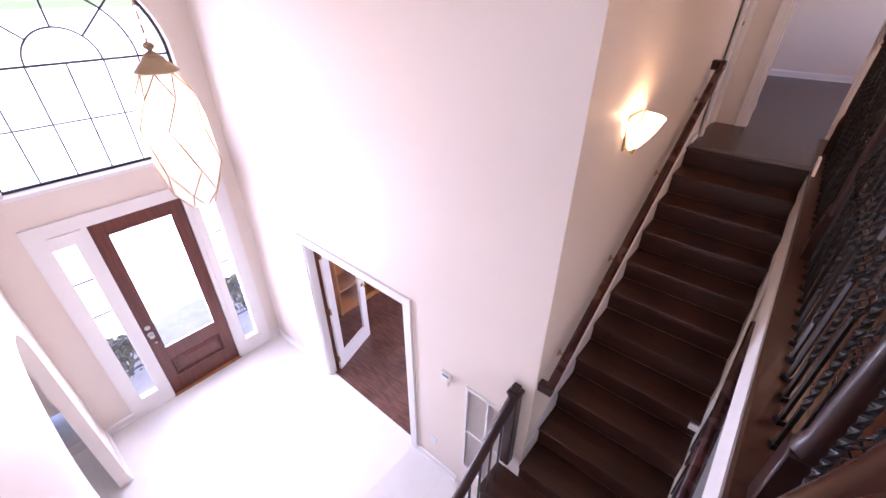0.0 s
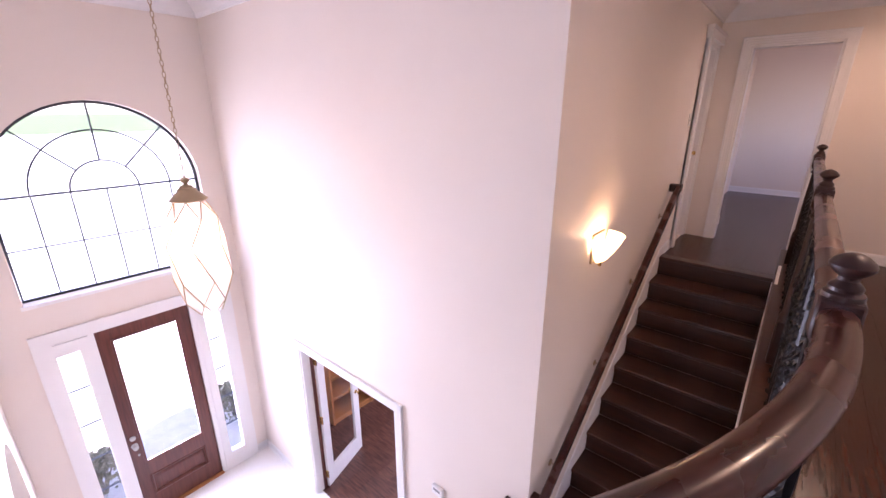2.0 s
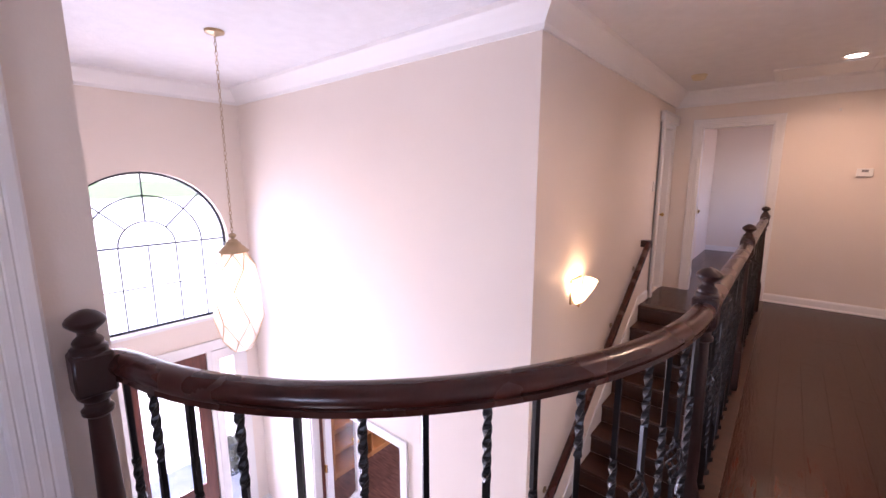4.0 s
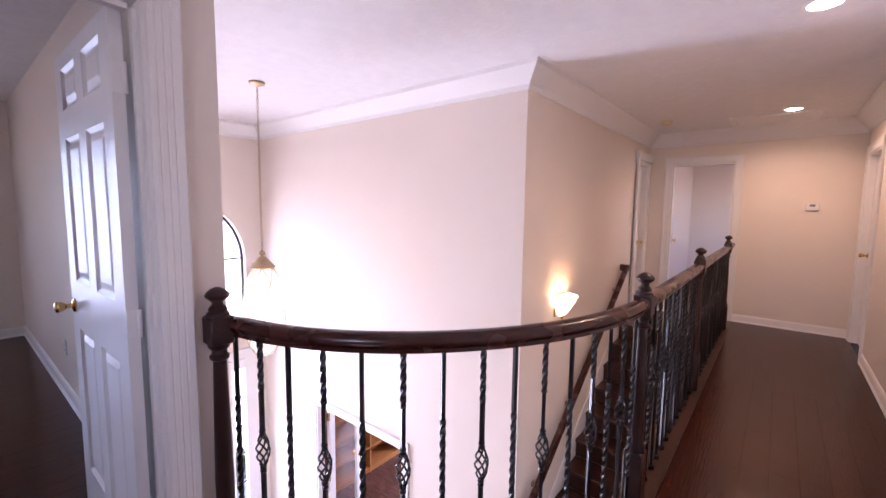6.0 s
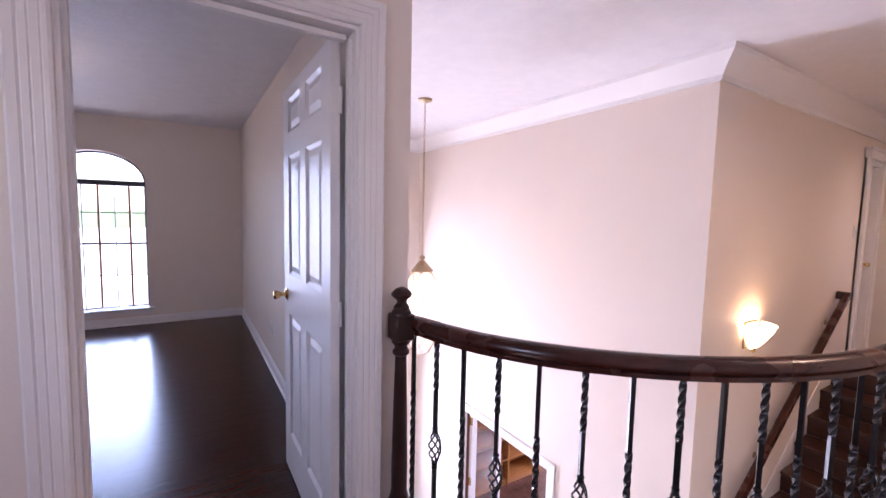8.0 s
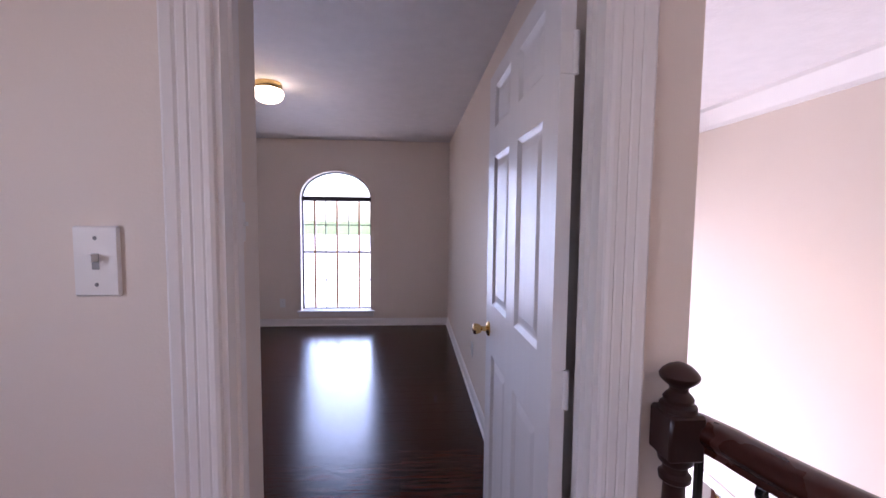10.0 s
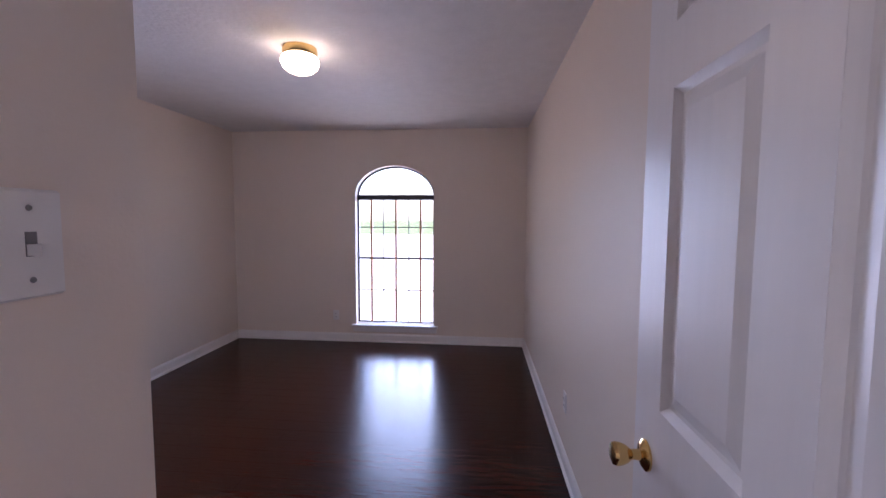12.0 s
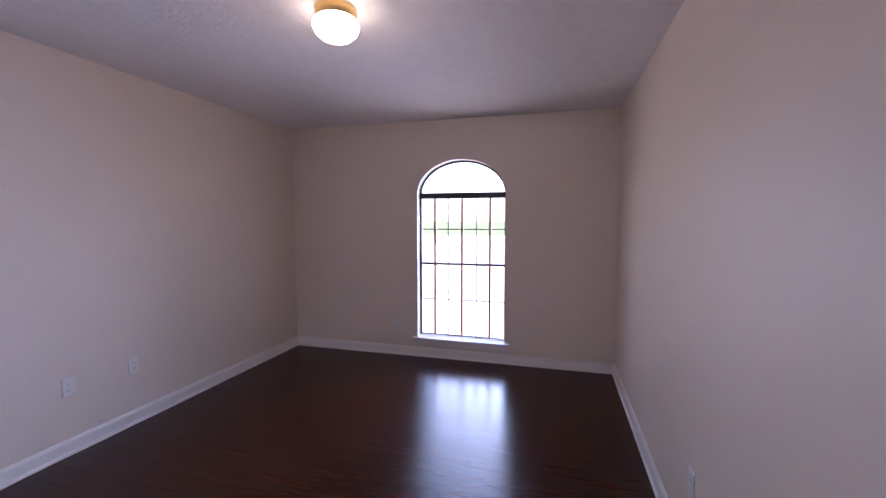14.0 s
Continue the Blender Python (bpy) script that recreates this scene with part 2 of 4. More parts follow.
# hall end wall
setting("wall_hall_end", boxes(((5.78, -1.21, 0), (5.90, -0.04, C)), ((5.78, 0.66, 0), (5.90, 0.96, C)), ((5.78, -0.04, 2.03), (5.90, 0.66, C))),
        WALL, "warm beige wall at the end of the hall", "wall")
# Gap at x 7.4-8.6 is invented, it admits the far room's fill.
setting("wall_hall_back", boxes(((-2.32, -1.33, 0), (4.86, -1.21, C)), ((5.62, -1.33, 0), (7.4, -1.21, C)), ((8.6, -1.33, 0), (9.6, -1.21, C)), ((7.4, -1.33, 0), (8.6, -1.21, 0.9)), ((7.4, -1.33, 2.1), (8.6, -1.21, C)), ((4.86, -1.33, 2.03), (5.62, -1.21, C))), WALL,
        "beige painted hall wall with white baseboard", "wall")
# Closing wall; its hole is made up to let the landing fill through.
setting("wall_hall_left", boxes(((-2.32, -1.21, 0), (-2.20, -0.6, C)), ((-2.32, 0.0, 0), (-2.20, 1.0, C)), ((-2.32, -0.6, 0), (-2.20, 0.0, 1.2)), ((-2.32, -0.6, 2.0), (-2.20, 0.0, C))), WALL, "plain beige wall closing the landing", "wall")
# wall with the bedroom door
DX0, DX1 = -0.972, -0.19
setting("wall_bedroom_door", boxes(((-2.32, 1.0, 0), (DX0, 1.085, C)), ((DX1, 1.0, 0), (0.012, 1.085, C)), ((DX0, 1.0, 2.03), (DX1, 1.085, C))),
        WALL, "beige painted wall round the bedroom doorway", "wall")
# wall between foyer and bedroom, arched opening below
bm = boxes(((-0.10, 1.085, 0), (0.012, 4.89, C)), ((-0.10, 4.89, 0), (0, 5.66, C)), ((-0.10, -0.02, L), (0, 2.45, -0.3)), ((-0.10, 4.12, L), (0, 5.66, -0.3)), ((-0.10, 1.085, -0.3), (0, 5.66, 0)))
prism(bm, [(-0.10, u, z) for u, z in [(4.12, -1.15)] + arch(3.285, 0.835, -1.15, 0.5) + [(2.45, -1.15), (2.45, -0.3), (4.12, -0.3)]], (0.10, 0, 0))
setting("wall_foyer_left", bm, WALL, "beige wall with an arched opening below", "wall")
# bedroom
BX, BH, BS, BR, BSILL = -1.585, 0.455, 1.70, 0.34, 0.21
bm = boxes(((-3.62, 5.66, 0), (BX - BH, 5.80, BS)), ((BX + BH, 5.66, 0), (0, 5.80, BS)), ((BX - BH, 5.66, 0), (BX + BH, 5.80, BSILL)))
prism(bm, [(u, 5.66, z) for u, z in [(0, BS)] + arch(BX, BH, BS, BR) + [(-3.62, BS), (-3.62, C), (0, C)]], (0, 0.14, 0))
setting("wall_bedroom_front", bm, WALL, "beige bedroom wall with an arched window", "wall")
setting("wall_bedroom_left", boxes(((-3.62, 1.47, 0), (-3.50, 5.66, C))), WALL, "beige bedroom wall with outlets", "wall")
setting("wall_bedroom_closet", boxes(((-3.50, 1.47, 0), (-1.11, 1.59, C)), ((-1.23, 1.085, 0), (-1.11, 1.47, C))), WALL,
        "beige wall of the bedroom entry nook", "wall")
# far room beyond the hall door, and the lower rooms
setting("wall_far_room", boxes(((9.5, -1.21, 0), (9.62, 0.96, C))), WALL, "plain pinkish beige wall of the far room", "wall")
# The opening in the x 6.6 wall is made up for the study fill.
setting("wall_lower", boxes(((-4.0, -1.6, L), (9.6, -1.48, -0.3)), ((-4.0, -1.48, L), (-3.88, 5.66, -0.3)), ((-3.88, 5.66, L), (-0.1, 5.80, 0)),
                            ((6.6, 1.08, L), (6.72, 2.2, -0.3)), ((6.6, 3.8, L), (6.72, 5.05, -0.3)), ((6.6, 2.2, L), (6.72, 3.8, -2.3)), ((6.6, 2.2, -0.9), (6.72, 3.8, -0.3)), ((2.27, 4.89, L), (6.6, 5.05, -0.3)),
                            ((4.6, -0.02, L), (4.72, 0.96, -0.32))),
        WALL, "plain beige walls of the lower rooms", "wall")
setting("wall_under_landing", boxes(((2.95, -0.10, L), (4.6, -0.02, -0.26))), WALL, "white wall under the landing beside the stairs", "wall")

# ceilings
bm = boxes(((-2.32, -1.33, C), (5.90, 1.085, C + 0.1)), ((-0.05, 1.085, C), (2.27, 5.05, C + 0.1)), ((5.90, -1.33, C), (9.62, 1.08, C + 0.1)))
setting("ceiling", bm, CEIL, "white lightly textured ceiling over hall and foyer", "ceiling")
setting("ceiling_bedroom", boxes(((-3.62, 1.085, C), (-0.05, 5.80, C + 0.1))), CEIL, "white knockdown-textured bedroom ceiling", "ceiling")
setting("ceiling_study", boxes(((2.27, 1.08, -0.3), (6.72, 5.05, -0.2))), CEIL, "plain white study ceiling", "ceiling")

# floors below the planks
ECX, ECY, ER, ERY = 1.34, 1.03, 1.32, 1.10    # centre and radius of the curved balustrade
bm = boxes(((-3.62, 1.0, -0.3), (-0.10, 5.80, -0.02)), ((4.72, -0.0, -0.3), (9.62, 0.96, -0.02)))
edge = [(ECX + (ER - 0.07) * math.cos(radians(a)), ECY + (ERY - 0.07) * math.sin(radians(a))) for a in range(180, 271, 5)]
prism(bm, [(x, y, -0.02) for x, y in [(-2.32, 1.0), (0.0, 1.0), (0.0, ECY + 0.02), (edge[0][0], ECY + 0.02)] + edge + [(9.62, edge[-1][1]), (9.62, -1.33), (-2.32, -1.33)]], (0, 0, -0.28))
upper_floor = setting("floor_upper", bm, SUBFLOOR, "dark hand-scraped hardwood plank floor upstairs", "floor")
lower_floor = setting("floor_lower", boxes(((-4.0, -1.6, L - 0.12), (2.21, 5.05, L - 0.008)), ((2.21, -1.6, L - 0.12), (6.72, 1.02, L - 0.008))), GROUT,
                      "glossy white tile foyer floor", "floor")
study_floor = setting("floor_study", boxes(((2.21, 1.02, L - 0.12), (6.72, 5.05, L - 0.012))), SUBFLOOR, "reddish brown hardwood study floor", "floor")

# ---------------------------------------------------------------- crown, baseboards, casings
CROWN = [(-0.01, -0.165), (0.018, -0.165), (0.026, -0.135), (0.06, -0.095), (0.105, -0.05), (0.128, -0.03), (0.14, 0.01), (-0.01, 0.01)]


def crown(name, path):
    """Mitred round a closed line of wall corners, the room on the left."""
    bm, rings, n = bmesh.new(), [], len(path)
    for i in range(n):
        a, p, b = Vector(path[i - 1]), Vector(path[i]), Vector(path[(i + 1) % n])
        d, e = (p - a).normalized(), (b - p).normalized()
        u, v = Vector((-d.y, d.x)), Vector((-e.y, e.x))
        off = (u + v) / (1 + u.dot(v))
        rings.append([bm.verts.new((p.x + off.x * q, p.y + off.y * q, C + t)) for q, t in CROWN])
    for p, q in zip(rings, rings[1:] + rings[:1]):
        for i in range(len(CROWN)):
            j = (i + 1) % len(CROWN)
            bm.faces.new((p[i], p[j], q[j], q[i]))
    setting(name, bm, TRIM, "white painted crown moulding under the ceiling", "crown moulding")


crown("trim_crown", [(5.78, -1.21), (5.78, 0.96), (2.15, 0.96), (2.15, 4.89), (0.0, 4.89), (0.0, 1.0), (-2.2, 1.0), (-2.2, -1.21)])


def baseboard(name, a, b, z=0.0, h=0.10):
    """Along a wall from a to b, the room on the left."""
    d = (Vector(b) - Vector(a)).normalized()
    nrm = Vector((-d.y, d.x))
    bm, ends = bmesh.new(), []
    sec = [(0, 0.002), (0.024, 0.002), (0.024, 0.014), (0.014, 0.024), (0.014, h - 0.02), (0.008, h - 0.006), (0.004, h), (0, h)]
    for x, y in (a, b):
        ends.append([bm.verts.new((x + nrm.x * s, y + nrm.y * s, z + t)) for s, t in sec])
    for i in range(len(sec)):
        j = (i + 1) % len(sec)
        bm.faces.new((ends[0][i], ends[0][j], ends[1][j], ends[1][i]))
    bm.faces.new(ends[0])
    bm.faces.new(ends[1][::-1])
    setting(name, bm, TRIM, "white painted wooden baseboard", "baseboard")


for i, (a, b, z) in enumerate((
        ((-0.10, 1.085), (-0.10, 5.66), 0), ((-0.10, 5.66), (-3.50, 5.66), 0), ((-3.50, 5.66), (-3.50, 1.59), 0), ((-3.50, 1.59), (-1.11, 1.59), 0),
        ((-1.11, 1.59), (-1.11, 1.085), 0), ((5.78, -1.21), (5.78, -0.13), 0), ((-2.2, -1.21), (4.77, -1.21), 0), ((DX0 - 0.092, 1.0), (-2.2, 1.0), 0),
        ((9.5, -1.21), (9.5, 0.96), 0), ((5.90, 0.96), (5.90, 0.75), 0), ((2.15, 4.89), (2.01, 4.89), L), ((0.28, 4.89), (0.0, 4.89), L),
        ((2.15, 3.79), (2.15, 4.89), L), ((2.15, 1.6), (2.15, 2.13), L), ((0.0, 4.89), (0.0, 4.12), L), ((5.06, 0.96), (4.80, 0.96), 0))):
    baseboard("baseboard_%d" % (i + 1), a, b, z)

CASING = [(0, 0), (0.002, 0.012), (0.010, 0.016), (0.020, 0.016), (0.024, 0.0135), (0.028, 0.0155), (0.045, 0.0165), (0.049, 0.014), (0.053, 0.017), (0.068, 0.018), (0.072, 0.0155), (0.078, 0.020), (0.098, 0.023), (0.105, 0.018), (0.105, 0)]


def casing(name, axis, at, out, u0, u1, z0, z1, width=0.105, label="white fluted door casing"):
    """Fluted trim round an opening in a wall: axis is the wall's normal, out its sign."""
    bm = bmesh.new()
    k = width / 0.105
    for side in (0, 1):
        rings = []
        for s, d in CASING:
            s *= k
            w = at + out * d
            uu = (u0 - s) if side == 0 else (u1 + s)
            rings.append([(uu, w, z0), (uu, w, z1 + s)])
        vs = [[bm.verts.new((u, w, z) if axis == "y" else (w, u, z)) for u, w, z in r] for r in rings]
        for p, q in zip(vs, vs[1:]):
            bm.faces.new((p[0], p[1], q[1], q[0]))
    rings = []
    for s, d in CASING:
        s *= k
        w = at + out * d
        rings.append([(u0 - s, w, z1 + s), (u1 + s, w, z1 + s)])
    vs = [[bm.verts.new((u, w, z) if axis == "y" else (w, u, z)) for u, w, z in r] for r in rings]
    for p, q in zip(vs, vs[1:]):
        bm.faces.new((p[0], p[1], q[1], q[0]))
    return setting(name, bm, TRIM, label, "door casing")


def jamb(name, axis, a, b, u0, u1, z0, z1, t=0.018):
    """The boards that line an opening."""
    bm = bmesh.new()
    for lo, hi in (((u0 - 0.001, z0), (u0 + t, z1)), ((u1 - t, z0), (u1 + 0.001, z1)), ((u0 + t, z1 - t), (u1 - t, z1 + 0.001))):
        put(bm, *(((lo[0], a, lo[1]), (hi[0], b, hi[1])) if axis == "y" else ((a, lo[0], lo[1]), (b, hi[0], hi[1]))))
    return setting(name, bm, TRIM, "white painted door lining", "door frame")


casing("trim_bedroom_door_hall", "y", 1.0, -1, DX0, DX1, 0, 2.03, 0.092)
casing("trim_bedroom_door_room", "y", 1.085, 1, DX0, DX1, 0, 2.03, 0.075)
jamb("trim_bedroom_jamb", "y", 0.998, 1.087, DX0, DX1, 0, 2.03, 0.012)
setting("trim_bedroom_stop", boxes(((DX0 + 0.012, 1.035, 0), (DX0 + 0.020, 1.065, 2.0)), ((DX1 - 0.024, 1.035, 0), (DX1 - 0.012, 1.065, 2.0)),
                                   ((DX0 + 0.03, 1.045, 1.995), (DX1 - 0.03, 1.075, 2.012))), TRIM, "white door stop strip", "door frame")
casing("trim_hall_end_door", "x", 5.78, -1, -0.04, 0.66, 0, 2.03, 0.09)
jamb("trim_hall_end_jamb", "x", 5.778, 5.902, -0.04, 0.66, 0, 2.03)
casing("trim_side_door", "y", 0.96, -1, 5.16, 5.70, 0, 2.03, 0.075)
setting("trim_side_head", boxes(((5.06, 0.905, 2.06), (5.776, 0.958, 2.14)), ((5.04, 0.895, 2.14), (5.776, 0.958, 2.165)), ((5.085, 0.915, 0.002), (5.155, 0.958, 2.06))), TRIM, "white painted head and side board of the door casing", "door casing")
jamb("trim_side_jamb", "y", 0.958, 1.082, 5.16, 5.70, 0, 2.03)
casing("trim_back_door", "y", -1.21, 1, 4.86, 5.62, 0, 2.03, 0.09)
jamb("trim_back_jamb", "y", -1.332, -1.208, 4.86, 5.62, 0, 2.03)
casing("trim_french_door", "x", 2.15, -1, FY0, FY1, L, FT, 0.09)
jamb("trim_french_jamb", "x", 2.148, 2.272, FY0, FY1, L, FT)

setting("trim_french_study_jamb", boxes(((2.24, FY1 - 0.023, L + 0.002), (2.276, FY1 - 0.0185, FT - 0.02)), ((2.24, FY0 + 0.0185, L + 0.002), (2.276, FY0 + 0.023, FT - 0.02))), FRONT,
        "red-brown stained door lining on the study side", "door frame")


# ---------------------------------------------------------------- doors
def panel_door(width, height, m, label, rows, name="door_1", knob=True):
    """A six-panel door leaf, hinge line at the origin, leaf along +x, thickness along y, both faces moulded."""
    t = 0.035
    door = tagged(new(name), label, "door", "", "structure")
    door.matrix_basis = m
    w, s = width, 0.105 * width / 0.76
    mid = 0.10 * width / 0.76
    cols = ((s, (w - mid) / 2), ((w + mid) / 2, w - s))
    bm = bmesh.new()
    zs = [0.01]
    for z0, z1 in rows:
        zs += [z0, z1]
    zs.append(height)
    for x0, x1 in ((0, cols[0][0]), (cols[0][1], cols[1][0]), (cols[1][1], w)):
        put(bm, (x0, 0, 0.01), (x1, t, height))
    for x0, x1 in cols:
        for i in range(0, len(zs), 2):
            put(bm, (x0, 0, zs[i]), (x1, t, zs[i + 1]))
    leaf = part("leaf", bm, DOORW)
    leaf.parent = door
    for x0, x1 in cols:
        for z0, z1 in rows:
            bm = bmesh.new()
            for y, o in ((0.0, 1), (t, -1)):
                loops = []
                for inset, depth in ((-0.001, 0.0), (0.008, 0.007), (0.014, 0.011), (0.022, 0.011), (0.046, 0.004), (0.05, 0.004)):
                    yy = y + o * depth
                    loops.append([bm.verts.new(p) for p in ((x0 + inset, yy, z0 + inset), (x1 - inset, yy, z0 + inset), (x1 - inset, yy, z1 - inset), (x0 + inset, yy, z1 - inset))])
                for p, q in zip(loops, loops[1:]):
                    for i in range(4):
                        j = (i + 1) % 4
                        bm.faces.new((p[i], p[j], q[j], q[i]))
                bm.faces.new(loops[-1])
            part("panel", bm, DOORW).parent = door
    if knob:
        for y, o in ((0, -1), (t, 1)):
            bm = bmesh.new()
            lathe(bm, [(0.031, 0), (0.031, 0.004), (0.024, 0.009), (0.011, 0.013), (0.010, 0.028), (0.012, 0.032), (0.018, 0.039), (0.022, 0.050), (0.0235, 0.059), (0.021, 0.066), (0.010, 0.070)],
                  (w - 0.062, y, 0.965), 18, Euler((radians(90 if o < 0 else -90), 0, 0)).to_matrix())
            part("door_knob", bm, BRASS, None, "polished brass door knob", True).parent = door
        part("latch_plate", boxes(((w - 0.001, 0.006, 0.93), (w + 0.0015, 0.029, 0.99))), BRASS).parent = door
    for z in (0.20, 1.02, 1.80):
        bm = boxes(((-0.004, 0.001, z - 0.045), (0.0, 0.034, z + 0.045)))
        lathe(bm, [(0.007, z - 0.047), (0.007, z + 0.047)], (-0.006, 0.0, 0), 10)
        part("hinge", bm, TRIM).parent = door
    return door


ROWS6 = ((0.22, 0.87), (1.08, 1.675), (1.79, 1.95))
panel_door(0.82, 2.01, pose(-0.226, 1.093, 0, 0, 0, 90.4), "white six-panel bedroom door standing open", ROWS6, name="door_1")
panel_door(0.66, 2.0, pose(5.895, 0.64, 0, 0, 0, 12), "white six-panel door open into the far room", ROWS6, name="door_2")
panel_door(0.50, 2.0, pose(5.18, 1.03, 0, 0, 0, 0), "white panelled door closed beside the stair top", ROWS6, name="door_3")
panel_door(0.72, 2.0, pose(4.88, -1.30, 0, 0, 0, 0), "white six-panel door closed in the hall wall", ROWS6, name="door_4")

# french door leaf, white frame and one big pane
french = tagged(new("door_5"), "white french door with one glass pane, half open", "door", "", "structure")
french.matrix_basis = pose(2.300, 3.655, L, 0, 0, 17)
fw, fh = 0.70, 2.0
part("leaf", boxes(((0, 0, 0.01), (0.11, 0.035, fh)), ((fw - 0.11, 0, 0.01), (fw, 0.035, fh)), ((0.11, 0, 0.01), (fw - 0.11, 0.035, 0.24)), ((0.11, 0, fh - 0.12), (fw - 0.11, 0.035, fh))), DOORW).parent = french
pane = part("pane", boxes(((0.108, 0.014, 0.238), (fw - 0.108, 0.020, fh - 0.118))), GLASS)
pane.parent = french
for y, o in ((0, -1), (0.035, 1)):
    bm = lathe(bmesh.new(), [(0.026, 0), (0.026, 0.005), (0.010, 0.012), (0.010, 0.04), (0.025, 0.05), (0.025, 0.06), (0.01, 0.066)], (fw - 0.055, y, 0.95), 14,
               Euler((radians(90 if o < 0 else -90), 0, 0)).to_matrix())
    part("door_knob", bm, BRASS, None, "brass knob", True).parent = french
for z in (0.2, 1.0, 1.8):
    part("hinge", boxes(((-0.012, -0.006, z - 0.05), (0.0, 0.04, z + 0.05))), BRASS).parent = french

# front door unit with sidelights
front = tagged(new("door_6"), "mahogany front door with a large frosted pane, closed", "door", "", "structure")
fx0, fx1, ft = 0.72, 1.54, -0.62
gx0, gx1, gz0, gz1 = 0.825, 1.42, -2.30, -0.745
part("leaf", boxes(((fx0, 4.905, L + 0.015), (gx0, 4.95, ft)), ((gx1, 4.905, L + 0.015), (fx1, 4.95, ft)), ((gx0, 4.905, gz1), (gx1, 4.95, ft)),
                   ((gx0, 4.905, -2.48), (gx1, 4.95, gz0)), ((gx0, 4.905, L + 0.015), (gx1, 4.95, -2.76)), ((gx0, 4.925, -2.76), (gx1, 4.94, -2.48))), FRONT).parent = front
bm = bmesh.new()
loops = []
for i, d in ((0.0, 0.0), (0.012, -0.008), (0.028, 0.004), (0.034, 0.018), (0.07, 0.008)):
    loops.append([bm.verts.new(p) for p in ((gx0 + i, 4.905 + d, -2.76 + i), (gx1 - i, 4.905 + d, -2.76 + i), (gx1 - i, 4.905 + d, -2.48 - i), (gx0 + i, 4.905 + d, -2.48 - i))])
for p, q in zip(loops, loops[1:]):
    for i in range(4):
        bm.faces.new((p[i], p[(i + 1) % 4], q[(i + 1) % 4], q[i]))
bm.faces.new(loops[-1])
part("panel", bm, FRONT).parent = front
pane = part("pane", boxes(((gx0 - 0.002, 4.925, gz0 - 0.002), (gx1 + 0.002, 4.933, gz1 + 0.002))), GLASS, None, "large bright glass pane")
pane.parent, pane.visible_shadow = front, False
bm = bmesh.new()
for a, b in (((gx0, gz0), (gx1, gz0 + 0.02)), ((gx0, gz1 - 0.02), (gx1, gz1)), ((gx0, gz0 + 0.02), (gx0 + 0.02, gz1 - 0.02)), ((gx1 - 0.02, gz0 + 0.02), (gx1, gz1 - 0.02))):
    put(bm, (a[0], 4.897, a[1]), (b[0], 4.922, b[1]))
part("glass_bead", bm, FRONT).parent = front
for z, r in ((-2.03, 0.032), (-1.93, 0.028)):
    part("door_knob", lathe(bmesh.new(), [(r, 0), (r, 0.006), (0.012, 0.012), (0.012, 0.03), (r * 0.85, 0.04), (r * 0.85, 0.055), (0.01, 0.062)] if z < -2 else [(r, 0), (r, 0.012), (0.01, 0.018)],
                            (0.775, 4.905, z), 16, Euler((radians(90), 0, 0)).to_matrix()), NICKEL, None, "satin nickel lock", True).parent = front
part("chain_stud", lathe(bmesh.new(), [(0.012, 0), (0.012, 0.01), (0.004, 0.014)], (0.79, 4.905, -2.16), 10, Euler((radians(90), 0, 0)).to_matrix()), NICKEL, None, "", True).parent = front
part("threshold", boxes(((fx0 - 0.01, 4.86, L), (fx1 + 0.01, 5.0, L + 0.014))), OAK).parent = front

bm = boxes(((0.28, 4.868, -0.56), (2.0, 4.888, -0.50)), ((0.28, 4.862, -0.505), (2.0, 4.888, -0.485)),
           ((0.36, 4.88, ft + 0.004), (1.92, 4.96, -0.56)), ((fx0 - 0.05, 4.88, L), (fx0 - 0.004, 4.96, ft + 0.004)), ((fx1 + 0.004, 4.88, L), (fx1 + 0.05, 4.96, ft + 0.004)))
for a, b, g0, g1 in ((0.28, 0.67, 0.42, 0.59), (1.59, 2.0, 1.675, 1.845)):
    put(bm, (a, 4.87, L), (g0, 4.95, -0.56) if a < 1 else (g0, 4.95, ft))
    put(bm, (g1, 4.87, L), (b, 4.95, -0.56) if a > 1 else (b, 4.95, ft))
    put(bm, (g0, 4.87, L), (g1, 4.95, -2.77))
    put(bm, (g0, 4.87, -0.74), (g1, 4.95, ft))
surround = tagged(part("window_3", bm, TRIM), "white painted front door surround with glazed sidelights", "sidelight", "", "structure")
for g0, g1 in ((0.42, 0.59), (1.675, 1.845)):
    n = 5
    step = (-0.74 + 2.77) / n
    for i in range(n):
        z0 = -2.77 + i * step
        p = part("pane", boxes(((g0, 4.912, z0 + 0.004), (g1, 4.917, z0 + step - 0.004))), GLASS, surround)
        p.visible_shadow = False
        if i:
            part("muntin", boxes(((g0, 4.905, z0 - 0.004), (g1, 4.925, z0 + 0.004))), LEAD, surround, "thin grey glazing bar")

# ---------------------------------------------------------------- arched foyer window
win = tagged(part("window_1", boxes(((AX - AH - 0.02, 4.868, ASILL - 0.035), (AX + AH + 0.02, 4.97, ASILL - 0.002))), TRIM),
             "tall arched leaded window over the front door", "window", "", "structure")


def bar(name, path, w, mat, parent, closed=False):
    return part(name, sweep(bmesh.new(), path, [(-w, -w), (w, -w), (w, w), (-w, w)], closed, up=(0, 1, 0)), mat, parent)


